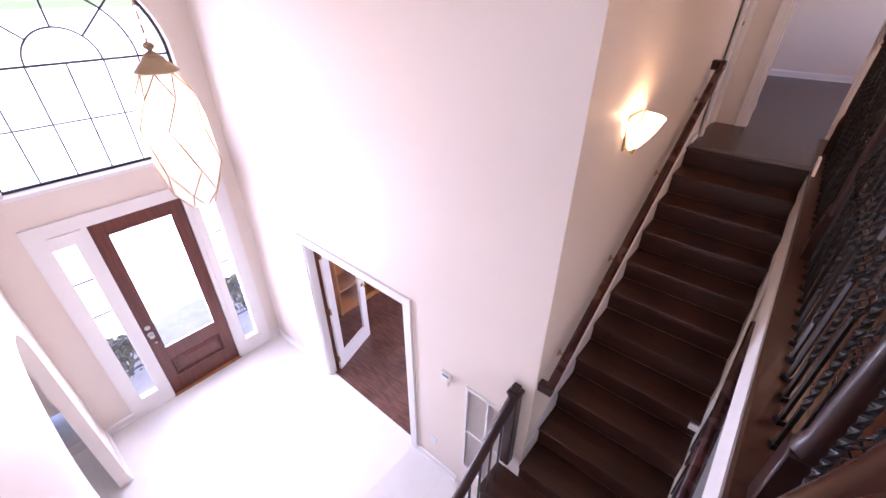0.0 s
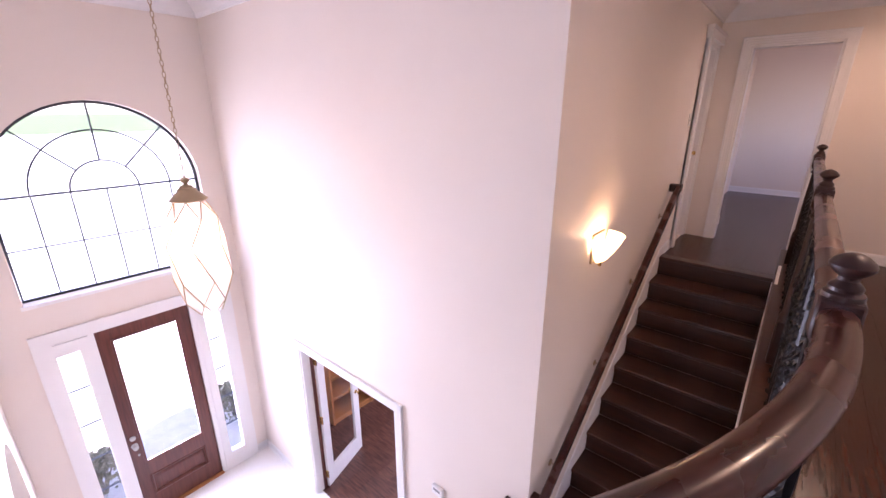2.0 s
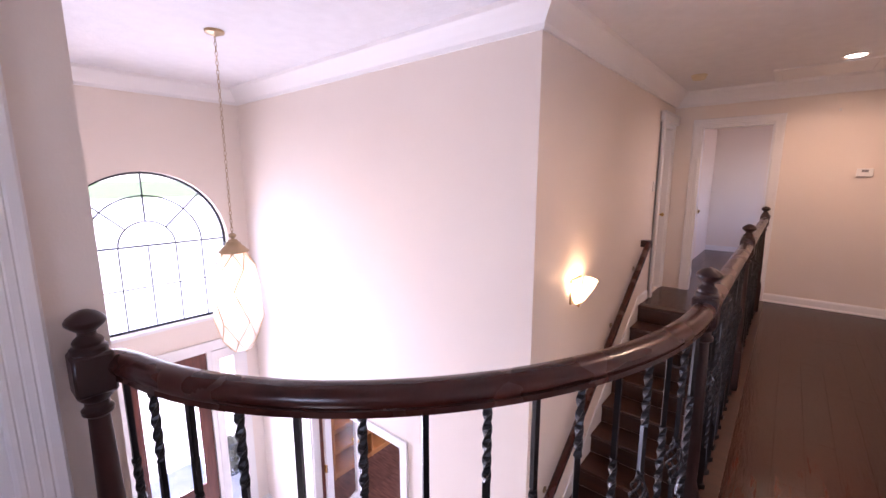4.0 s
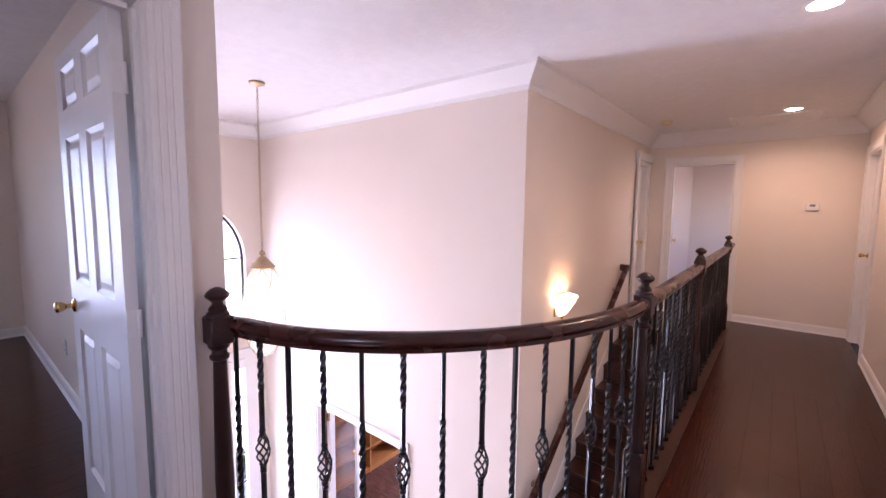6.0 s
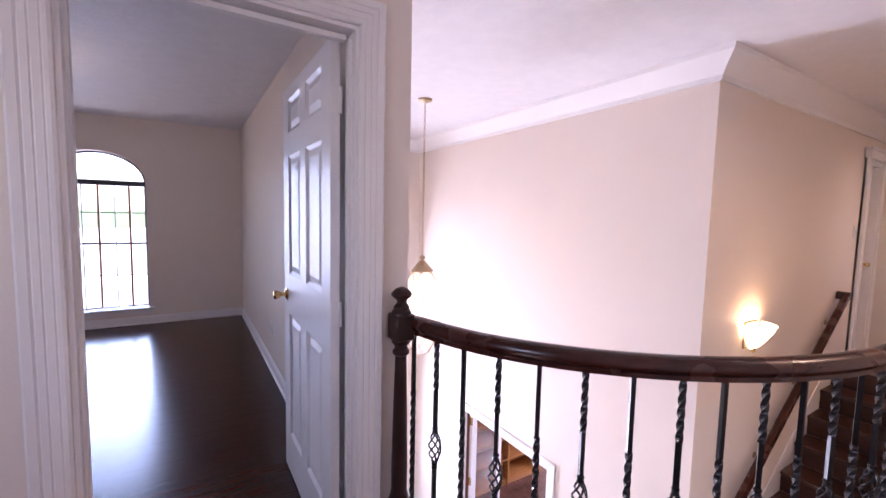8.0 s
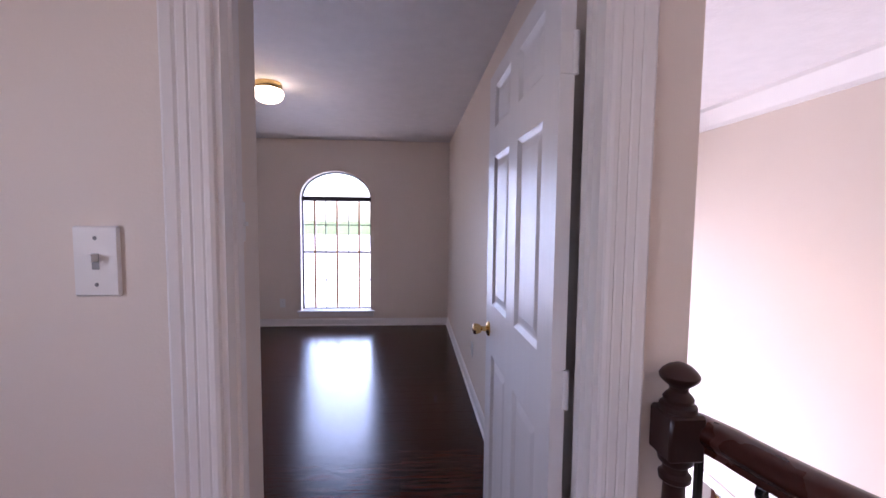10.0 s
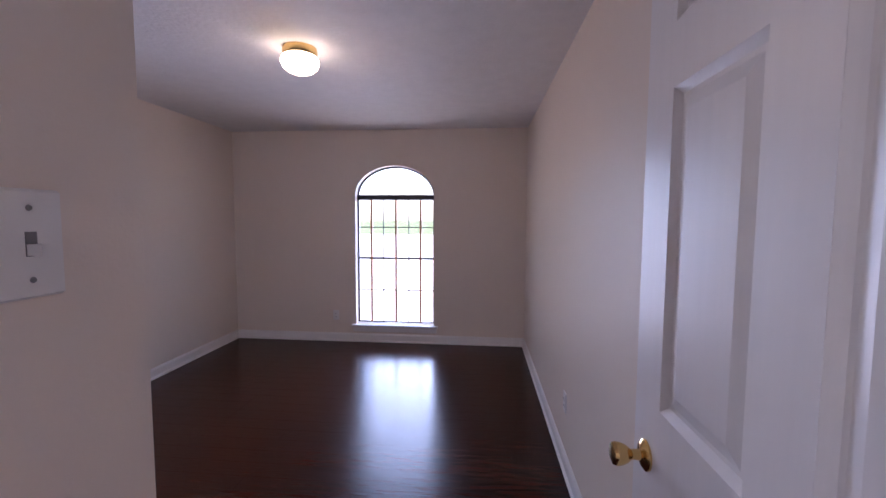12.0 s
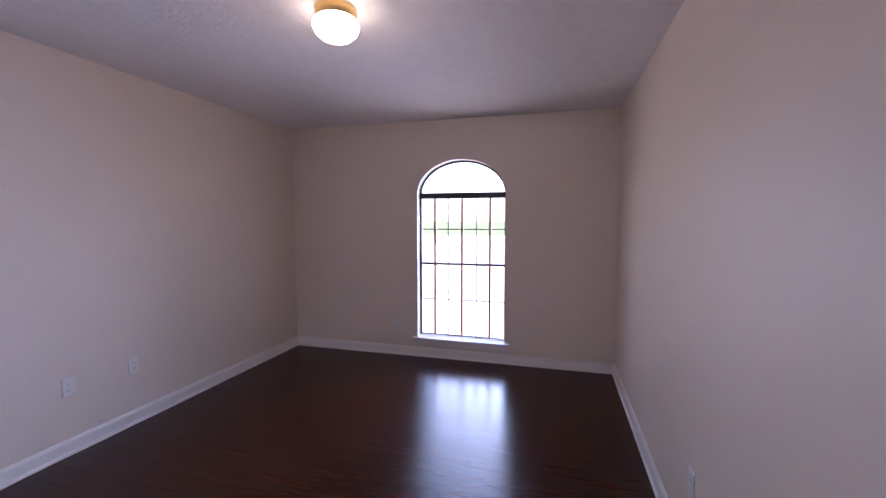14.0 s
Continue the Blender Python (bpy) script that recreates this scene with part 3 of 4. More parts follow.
WY = 4.985
outer = [(AX + AH - 0.012, WY, ASILL + 0.012)] + [(u, WY, z) for u, z in arch(AX, AH - 0.012, AS, AR - 0.012, 32)] + [(AX - AH + 0.012, WY, ASILL + 0.012)]
bar("window_frame", outer, 0.013, BRONZE, win, True)
bar("muntin", [(AX - AH, WY, AS), (AX + AH, WY, AS)], 0.009, LEAD, win)
bar("muntin", [(AX - AH, WY, 0.27), (AX + AH, WY, 0.27)], 0.0055, LEAD, win)
for i in range(1, 6):
    x = AX - AH + i * AH / 3
    bar("muntin", [(x, WY, ASILL), (x, WY, AS)], 0.006, LEAD, win)
for r in (0.26, 0.53):
    bar("muntin", [(u, WY, z) for u, z in arch(AX, r, AS, r, 24)], 0.0068, LEAD, win)
for a in (45, 90, 135):
    c, s = math.cos(radians(a)), math.sin(radians(a))
    bar("muntin", [(AX + 0.26 * c, WY, AS + 0.26 * s), (AX + 0.77 * c, WY, AS + 0.77 * s)], 0.0068, LEAD, win)
p = part("pane", prism(bmesh.new(), [(AX + AH, WY + 0.004, ASILL)] + [(u, WY + 0.004, z) for u, z in arch(AX, AH, AS, AR)] + [(AX - AH, WY + 0.004, ASILL)], (0, 0.004, 0)), GLASS, win)
p.visible_shadow = False

# ---------------------------------------------------------------- bedroom window
win = tagged(part("window_2", boxes(((BX - BH - 0.05, 5.615, BSILL - 0.025), (BX + BH + 0.05, 5.72, BSILL - 0.001)), ((BX - BH - 0.035, 5.645, BSILL - 0.085), (BX + BH + 0.035, 5.659, BSILL - 0.025))), TRIM, bevel=0.004),
             "arched bedroom window with dark frame and wooden bars", "window", "", "structure")
WY = 5.765
bar("window_frame", [(BX + BH - 0.008, WY, BSILL + 0.012)] + [(u, WY, z) for u, z in arch(BX, BH - 0.008, BS, BR - 0.008, 28)] + [(BX - BH + 0.008, WY, BSILL + 0.012)], 0.012, BRONZE, win, True)
part("transom", boxes(((BX - BH, WY - 0.03, 1.655), (BX + BH, WY + 0.02, 1.715))), BRONZE, win)
part("meeting_rail", boxes(((BX - BH, WY - 0.012, 0.965), (BX + BH, WY + 0.012, 0.99))), LEAD, win)
for z in (0.60, 1.34):
    bar("muntin", [(BX - BH, WY, z), (BX + BH, WY, z)], 0.0055, LEAD, win)
for dx in (-0.15, 0.15):
    bar("muntin", [(BX + dx, WY, BSILL), (BX + dx, WY, 1.66)], 0.0055, LEAD, win)
for dx in (-0.29, 0.0, 0.29):
    part("wooden_bar", boxes(((BX + dx - 0.011, WY - 0.02, BSILL + 0.01), (BX + dx + 0.011, WY + 0.008, 1.66))), CEDAR, win, "orange brown wooden bar")
bar("muntin", [(u, WY, z) for u, z in arch(BX, 0.11, BS + 0.02, 0.11, 12)], 0.003, TRIM, win)
p = part("pane", prism(bmesh.new(), [(BX + BH, WY + 0.02, BSILL)] + [(u, WY + 0.02, z) for u, z in arch(BX, BH, BS, BR)] + [(BX - BH, WY + 0.02, BSILL)], (0, 0.004, 0)), GLASS, win)
p.visible_shadow = False

# ---------------------------------------------------------------- stairs
RISE, RUN, SX = 0.1875, 0.26, 4.70
stairs = tagged(new("stairs"), "dark walnut staircase with white skirt boards", "stairs", "", "structure")
tread_me = mesh_of("tread", boxes(((-0.025, 0, -0.032), (RUN + 0.004, 0.94, 0))), TREAD, bevel=0.006)
riser_me = mesh_of("riser", boxes(((0, 0, -RISE + 0.001), (0.018, 0.94, -0.033))), TREAD)
wide_t = mesh_of("tread", boxes(((-0.025, 0, -0.032), (RUN + 0.004, 1.14, 0))), TREAD, bevel=0.006)
wide_r = mesh_of("riser", boxes(((0, 0, -RISE + 0.001), (0.018, 1.12, -0.033))), TREAD)
for k in range(0, 16):
    x, z = SX - RUN * k, -RISE * k
    wide = x < 1.9
    if k:
        piece("tread", wide_t if wide else tread_me, stairs, pose(x, 0.01, z))
    piece("riser", wide_r if wide else riser_me, stairs, pose(x, 0.01, z - (0.0 if k else 0.002)))
part("nosing", boxes(((SX - 0.025, 0.01, -0.032), (SX + 0.09, 0.95, 0.002))), TREAD, stairs, bevel=0.006)
for y, x_end in ((0.948, 2.16), (-0.012, 2.95)):
    bm = bmesh.new()
    k1 = (SX - x_end) / RUN
    prism(bm, [(SX + 0.10, y, 0.10), (SX + 0.10, y, -0.30), (SX, y, -0.38), (x_end, y, -RISE * k1 - 0.45), (x_end, y, -RISE * k1 + 0.13), (SX - 0.02, y, 0.10)], (0, 0.010 if y > 0.5 else 0.022, 0))
    part("skirt_board", bm, TRIM, stairs, "white painted skirt board")

# wall handrail
hr = thing("handrail", (3.4, 0.90, -0.2), "dark mahogany wall handrail on metal brackets", "handrail")
ra, rb = Vector((2.20, 0.885, -1.03)), Vector((4.66, 0.885, 0.72))
SEC = [(-0.026, -0.020), (0.026, -0.020), (0.030, 0.0), (0.026, 0.020), (0.014, 0.031), (-0.014, 0.031), (-0.026, 0.020), (-0.030, 0.0)]
part("rail", sweep(bmesh.new(), [ra, rb], SEC), RAIL, hr, smooth=True)
for e, s in ((ra, -1), (rb, 1)):
    part("rail_end", boxes((e + Vector((-0.03, -0.028, -0.045)), e + Vector((0.03, 0.075, 0.03)))), NEWEL, hr, "dark wooden return to the wall", bevel=0.006)
for f in (0.1, 0.37, 0.64, 0.9):
    p = ra.lerp(rb, f)
    bm = sweep(bmesh.new(), [p + Vector((0, 0, -0.02)), p + Vector((0, 0.01, -0.055)), p + Vector((0, 0.04, -0.075)), p + Vector((0, 0.072, -0.075))], disc_section(0.006, 6), up=(1, 0, 0))
    lathe(bm, [(0.026, 0), (0.026, 0.006), (0.012, 0.01)], p + Vector((0, 0.074, -0.075)), 12, Euler((radians(90), 0, 0)).to_matrix())
    part("bracket", bm, ANTIQUE, hr)


# ---------------------------------------------------------------- balustrade
def newel(parent, x, y, z0=0.0, turn=0.0):
    at = (x, y, z0)
    bm = bmesh.new()
    put(bm, (-0.043, -0.043, 0.0), (0.043, 0.043, 0.27))
    put(bm, (-0.039, -0.039, 0.893), (0.039, 0.039, 0.988))
    bmesh.ops.bevel(bm, geom=bm.edges[:], offset=0.006, segments=1, affect="EDGES")
    lathe(bm, [(0.042, 0.268), (0.041, 0.29), (0.034, 0.312), (0.030, 0.33), (0.031, 0.42), (0.028, 0.58), (0.0235, 0.76), (0.0215, 0.835), (0.031, 0.843), (0.032, 0.853),
               (0.025, 0.860), (0.024, 0.872), (0.034, 0.882), (0.037, 0.895)], sides=20)
    lathe(bm, [(0.037, 0.986), (0.036, 0.998), (0.029, 1.004), (0.030, 1.012), (0.026, 1.018), (0.018, 1.026), (0.018, 1.034), (0.030, 1.044), (0.038, 1.052), (0.039, 1.059), (0.034, 1.067), (0.022, 1.077), (0.008, 1.083)], sides=20)
    bm.transform(pose(*at, 0, 0, turn) @ Matrix.Diagonal((1.0, 1.0, 1.04, 1)))
    return part("newel_post", bm, NEWEL, parent, "turned dark newel post with a mushroom finial", True)


def twist(bm, z0, z1, turns, half=0.0068, steps=7):
    n = max(2, int(turns * steps))
    rings = []
    for i in range(n + 1):
        a = 2 * math.pi * turns * i / n / 2
        z = z0 + (z1 - z0) * i / n
        rings.append([bm.verts.new((half * 1.5 * math.cos(a + q * math.pi / 2), half * 1.5 * math.sin(a + q * math.pi / 2), z)) for q in range(4)])
    for p, q in zip(rings, rings[1:]):
        for i in range(4):
            bm.faces.new((p[i], p[(i + 1) % 4], q[(i + 1) % 4], q[i]))


def straight(bm, z0, z1, half=0.0065):
    put(bm, (-half, -half, z0), (half, half, z1))


bm = bmesh.new()
straight(bm, 0.0, 0.47)
straight(bm, 0.60, 0.745)
twist(bm, 0.745, 0.925, 2.5, 0.0072)
straight(bm, 0.925, 0.96)
put(bm, (-0.014, -0.014, 0.0), (0.014, 0.014, 0.022))
for z in (0.462, 0.592):
    lathe(bm, [(0.0085, z - 0.004), (0.012, z), (0.0095, z + 0.008), (0.012, z + 0.016), (0.0085, z + 0.02)], sides=8)
bm.transform(Matrix.Diagonal((1, 1, 1.025, 1)))
BAL_A = mesh_of("baluster", bm, IRON)
bm = bmesh.new()
for q in range(5):
    path = []
    for i in range(9):
        f = i / 8
        r = 0.004 + 0.019 * math.sin(math.pi * f) ** 0.8
        a = q * math.pi * 0.4 + f * math.pi * 1.3
        path.append((r * math.cos(a), r * math.sin(a), 0.478 + 0.118 * f))
    sweep(bm, path, disc_section(0.0036, 5))
bm.transform(Matrix.Diagonal((1, 1, 1.025, 1)))
BASKET = mesh_of("basket", bm, IRON, True)
bm = bmesh.new()
straight(bm, 0.0, 0.20)
twist(bm, 0.20, 0.70, 6.5, 0.0072)
straight(bm, 0.70, 0.96)
put(bm, (-0.014, -0.014, 0.0), (0.014, 0.014, 0.022))
bm.transform(Matrix.Diagonal((1, 1, 1.025, 1)))
BAL_B = mesh_of("baluster", bm, IRON)

HAND = [(-0.024, -0.030), (0.024, -0.030), (0.024, -0.016), (0.033, -0.006), (0.036, 0.006), (0.031, 0.020), (0.018, 0.031), (0.0, 0.034),
        (-0.018, 0.031), (-0.031, 0.020), (-0.036, 0.006), (-0.033, -0.006), (-0.024, -0.016)]
NY = ECY - ERY    # the straight run


BAL_ANGLES = (183.6, 190.7, 197.1, 203.7, 210.2, 216.7, 222.9, 229.2, 234.6, 240.2, 245.9, 251.5, 256.4, 261.7, 267.2)    # about 0.13 m apart


def balusters(parent, points, turn=0, z0=0.004, first=0):
    for i, (x, y) in enumerate(points):
        if (i + first) % 2:
            b = piece("baluster", BAL_A, parent, pose(x, y, z0, 0, 0, turn + 13 * i))
            piece("basket", BASKET, b, Matrix()).matrix_parent_inverse = Matrix()
        else:
            piece("baluster", BAL_B, parent, pose(x, y, z0, 0, 0, turn + 9 * i))


curved = thing("curved_balustrade", (ECX - ER * 0.707, ECY - ER * 0.707, 0), "curved mahogany rail on twisted black iron balusters", "balustrade")
newel(curved, -0.036, 0.954, 0.004)
newel(curved, 1.39, NY, 0.004)
arc = [(-0.012, 0.968), (0.010, 0.955)] + [(ECX + ER * math.cos(radians(a)), ECY + ERY * math.sin(radians(a))) for a in np.linspace(187.5, 270, 40)] + [(1.36, NY)]
part("rail", sweep(bmesh.new(), [(x, y, 0.985) for x, y in arc], HAND), RAIL, curved, "polished curved mahogany handrail", True)
balusters(curved, [(ECX + ER * math.cos(radians(a)), ECY + ERY * math.sin(radians(a))) for a in BAL_ANGLES])

run = thing("straight_balustrade", (3.3, NY, 0), "straight mahogany rail on twisted black iron balusters", "balustrade")
newel(run, 3.08, NY, 0.004)
newel(run, 5.26, NY, 0.004)
for x0, x1, n in ((1.39, 3.08, 14), (3.08, 5.26, 19)):
    part("rail", sweep(bmesh.new(), [(x0 + 0.042, NY, 0.985), (x1 - 0.042, NY, 0.985)], HAND), RAIL, run, "polished mahogany handrail", True)
    balusters(run, [(x, NY) for x in np.linspace(x0, x1, n + 1)[1:-1]], first=1)
part("return_rail", sweep(bmesh.new(), [(5.30, NY, 0.985), (5.78, NY, 0.985)], HAND), RAIL, run, "", True)

low = thing("lower_balustrade", (1.6, 1.08, -2.2), "dark lower stair rail with black iron balusters", "balustrade")
part("newel_post", boxes(((2.055, 1.035, -1.95), (2.135, 1.115, -1.13)), ((2.045, 1.025, -1.13), (2.145, 1.125, -1.10)), ((2.065, 1.045, -1.10), (2.125, 1.105, -1.05))), NEWEL, low, bevel=0.008)
part("rail", sweep(bmesh.new(), [(0.9, 1.075, -1.16 - 1.15 * 0.72), (2.06, 1.075, -1.16)], HAND), NEWEL, low, "", True)
for i in range(9):
    x = 1.0 + 0.12 * i
    top = -1.16 - (2.06 - x) * 0.72 - 0.03
    k = math.ceil((SX - x) / RUN - 0.02)
    part("baluster", boxes(((x - 0.0065, 1.0685, -RISE * k), (x + 0.0065, 1.0815, top))), IRON, low)
part("newel_post", boxes(((0.84, 1.03, L), (0.93, 1.12, -1.85))), NEWEL, low, bevel=0.008)

inner = thing("inner_stair_rail", (2.4, 0.04, -1.6), "dark inner stair rail below the landing", "handrail")
part("rail", sweep(bmesh.new(), [(1.3, 0.0, -1.58), (2.93, 0.0, -0.42)], HAND), RAIL, inner, "", True)
part("newel_post", boxes(((1.22, -0.04, L), (1.30, 0.04, -1.50))), NEWEL, inner, bevel=0.006)
for i in range(11):
    x = 1.45 + 0.13 * i
    k = math.ceil((SX - x) / RUN - 0.02)
    part("baluster", boxes(((x - 0.0065, -0.0065, -RISE * k), (x + 0.0065, 0.0065, -1.61 + (x - 1.3) * 0.712))), IRON, inner)
part("tread_bracket", boxes(((2.86, 0.012, -1.42), (2.93, 0.07, -1.36))), TRIM, inner, "white painted end block")

# landing edge: wooden nosing and white fascia
edge_path = [(ECX - ER + 0.005, ECY + 0.02)] + [(ECX + (ER - 0.005) * math.cos(radians(a)), ECY + (ERY - 0.005) * math.sin(radians(a))) for a in range(180, 271, 3)] + [(5.78, NY + 0.005)]
setting("trim_landing_nosing", sweep(bmesh.new(), [(x, y, 0.0) for x, y in edge_path], [(-0.078, -0.03), (-0.088, -0.018), (-0.088, -0.004), (-0.078, 0.004), (0.078, 0.004), (0.078, -0.03)]),
        TREAD, "glossy dark wood nosing along the landing edge", "floor nosing")
fpath = [(ECX - ER + 0.09, ECY + 0.02)] + [(ECX + (ER - 0.09) * math.cos(radians(a)), ECY + (ERY - 0.09) * math.sin(radians(a))) for a in range(180, 271, 3)] + [(4.68, NY + 0.09)]
setting("trim_landing_fascia", sweep(bmesh.new(), [(x, y, -0.165) for x, y in fpath], [(-0.008, -0.135), (-0.008, 0.134), (0.004, 0.134), (0.004, -0.135)]), TRIM,
        "white painted fascia under the landing edge", "fascia")

# ---------------------------------------------------------------- lamps
# lantern pendant
pend = thing("pendant_lantern", (1.145, 2.95, C), "tall faceted glass lantern hanging on a brass chain", "pendant lamp")
PX, PY = 1.145, 2.95
part("canopy", lathe(bmesh.new(), [(0.065, C - 0.001), (0.062, C - 0.018), (0.03, C - 0.03), (0.008, C - 0.04)], (PX, PY, 0), 20), ANTIQUE, pend, "", True)
z, i = C - 0.04, 0
bm = bmesh.new()
while z > 1.02:
    ring = []
    for q in range(10):
        a = 2 * math.pi * q / 10
        u, v = 0.0085 * math.cos(a), 0.019 * math.sin(a)
        ring.append((PX + (u if i % 2 else 0), PY + (0 if i % 2 else u), z - 0.019 + v))
    sweep(bm, ring, disc_section(0.0025, 4), True, up=(0, 1, 0) if i % 2 else (1, 0, 0))
    z -= 0.031
    i += 1
part("chain", bm, ANTIQUE, pend, "antique brass chain")
part("cap", lathe(bmesh.new(), [(0.006, 1.02), (0.018, 1.016), (0.027, 1.004), (0.024, 0.990), (0.012, 0.982), (0.014, 0.974), (0.034, 0.966), (0.038, 0.955), (0.052, 0.948), (0.058, 0.930), (0.078, 0.915), (0.092, 0.898), (0.110, 0.882), (0.106, 0.874)][::-1], (PX, PY, 0), 24), ANTIQUE, pend, "antique brass stepped cap", True)
levels = [(0.085, 0.876, 0), (0.145, 0.76, 1), (0.178, 0.60, 0), (0.178, 0.36, 1), (0.135, 0.20, 0), (0.075, 0.10, 1)]
rings = [[Vector((PX + r * math.cos(math.pi / 3 * (q + 0.5 * o)), PY + r * math.sin(math.pi / 3 * (q + 0.5 * o)), z)) for q in range(6)] for r, z, o in levels]
bm = bmesh.new()
vr = [[bm.verts.new(p) for p in r] for r in rings]
cames = bmesh.new()
for a in range(5):
    for q in range(6):
        o = levels[a][2]
        j = (q + 1) % 6
        if o == 0:
            bm.faces.new((vr[a][q], vr[a][j], vr[a + 1][q]))
            bm.faces.new((vr[a][j], vr[a + 1][j], vr[a + 1][q]))
            links = ((rings[a][q], rings[a + 1][q]), (rings[a][j], rings[a + 1][q]))
        else:
            bm.faces.new((vr[a][q], vr[a + 1][j], vr[a + 1][q]))
            bm.faces.new((vr[a][q], vr[a][j], vr[a + 1][j]))
            links = ((rings[a][q], rings[a + 1][q]), (rings[a][q], rings[a + 1][j]))
        for m, n in (links[:1] if a in (1, 2) else links):
            sweep(cames, [m, n], disc_section(0.0045, 4), up=(0.3, 0.2, 0.93))
bm.faces.new(vr[-1])
lg = part("glass", bm, LANTERN, pend, "bevelled clear lantern glass")
part("came", cames, ANTIQUE, pend, "thin brass glass joints")
part("candle", lathe(bmesh.new(), [(0.012, 0.42), (0.012, 0.55), (0.006, 0.555)], (PX, PY, 0), 10), PLASTIC, pend)

# wall sconce
sc = thing("wall_sconce", (2.84, 0.958, 0.6), "lit alabaster glass half-bowl sconce on a brass plate", "wall lamp")
part("back_plate", boxes(((2.74, 0.944, 0.47), (2.94, 0.959, 0.665))), ANTIQUE, sc, bevel=0.004)
bm = bmesh.new()
rings = []
for r, z in ((0.025, 0.462), (0.060, 0.490), (0.098, 0.540), (0.132, 0.595), (0.158, 0.650), (0.152, 0.650), (0.126, 0.597), (0.09, 0.545)):
    rings.append([bm.verts.new((2.84 + r * math.cos(math.pi + math.pi * i / 16), 0.943 + 0.95 * r * math.sin(math.pi + math.pi * i / 16), z)) for i in range(17)])
for p, q in zip(rings, rings[1:]):
    for i in range(16):
        bm.faces.new((p[i], p[i + 1], q[i + 1], q[i]))
sg = part("shade", bm, SHADE, sc, "glowing alabaster glass bowl", True)
part("finial", lathe(bmesh.new(), [(0.004, 0.435), (0.014, 0.445), (0.010, 0.455), (0.024, 0.472)], (2.84, 0.925, 0), 12), BRASS, sc, "", True)

# bedroom flush lamp
fl = thing("ceiling_light", (-1.68, 3.44, C), "lit white glass dome ceiling light with brass ring", "ceiling lamp")
part("ring", lathe(bmesh.new(), [(0.098, C - 0.001), (0.101, C - 0.02), (0.094, C - 0.05), (0.085, C - 0.052)], (-1.68, 3.44, 0), 28), BRASS, fl, "", True)
part("dome", lathe(bmesh.new(), [(0.092, C - 0.045), (0.106, C - 0.060), (0.111, C - 0.080), (0.100, C - 0.110), (0.072, C - 0.134), (0.038, C - 0.147), (0.01, C - 0.150)], (-1.68, 3.44, 0), 28), DOME, fl, "glowing white glass dome", True)

# recessed downlights
for cx, cy in ((4.86, -0.55), (2.22, -0.62)):
    dl = thing("downlight", (cx, cy, C), "round recessed ceiling downlight with white ring, lit", "downlight", "hall downlights")
    part("trim_ring", lathe(bmesh.new(), [(0.095, C - 0.0005), (0.093, C - 0.006), (0.072, C - 0.006), (0.070, C - 0.0005)], (cx, cy, 0), 28), TRIM, dl, "", True)
    part("lens", lathe(bmesh.new(), [(0.071, C - 0.001), (0.05, C - 0.009), (0.01, C - 0.011)], (cx, cy, 0), 24), DISC, dl, "", True)

# ---------------------------------------------------------------- small fittings
sd = thing("smoke_detector", (4.80, 0.58, C), "round yellowed smoke detector on the ceiling", "smoke detector")
part("base", lathe(bmesh.new(), [(0.072, C - 0.001), (0.072, C - 0.012)], (4.80, 0.58, 0), 24), CREAM, sd)
part("cover", lathe(bmesh.new(), [(0.062, C - 0.012), (0.062, C - 0.034), (0.05, C - 0.045), (0.02, C - 0.047)], (4.80, 0.58, 0), 24), CREAM, sd, "", True)

hatch = thing("attic_hatch", (5.35, -0.40, C), "flush white attic hatch with thin trim", "hatch")
part("panel", boxes(((5.08, -0.72, C - 0.008), (5.60, -0.06, C - 0.001))), TRIM, hatch)
part("frame", boxes(((5.02, -0.78, C - 0.016), (5.08, 0.0, C - 0.001)), ((5.60, -0.78, C - 0.016), (5.62, 0.0, C - 0.001)), ((5.08, -0.78, C - 0.016), (5.60, -0.72, C - 0.001)), ((5.08, -0.06, C - 0.016), (5.60, 0.0, C - 0.001))), TRIM, hatch)

th = thing("thermostat", (5.78, -0.80, 1.47), "small white wall thermostat with dark display", "thermostat")
part("body", boxes(((5.755, -0.86, 1.435), (5.779, -0.74, 1.515))), PLASTIC, th, bevel=0.004)
part("display", boxes(((5.753, -0.825, 1.478), (5.7555, -0.775, 1.503))), GREYP, th)
hk = thing("wall_hook", (5.78, -0.55, 2.11), "tiny white hook on the wall", "hook")
part("stud", lathe(bmesh.new(), [(0.012, 0), (0.012, 0.012), (0.004, 0.018)], (5.779, -0.55, 2.11), 10, Euler((0, radians(-90), 0)).to_matrix()), PLASTIC, hk, "", True)


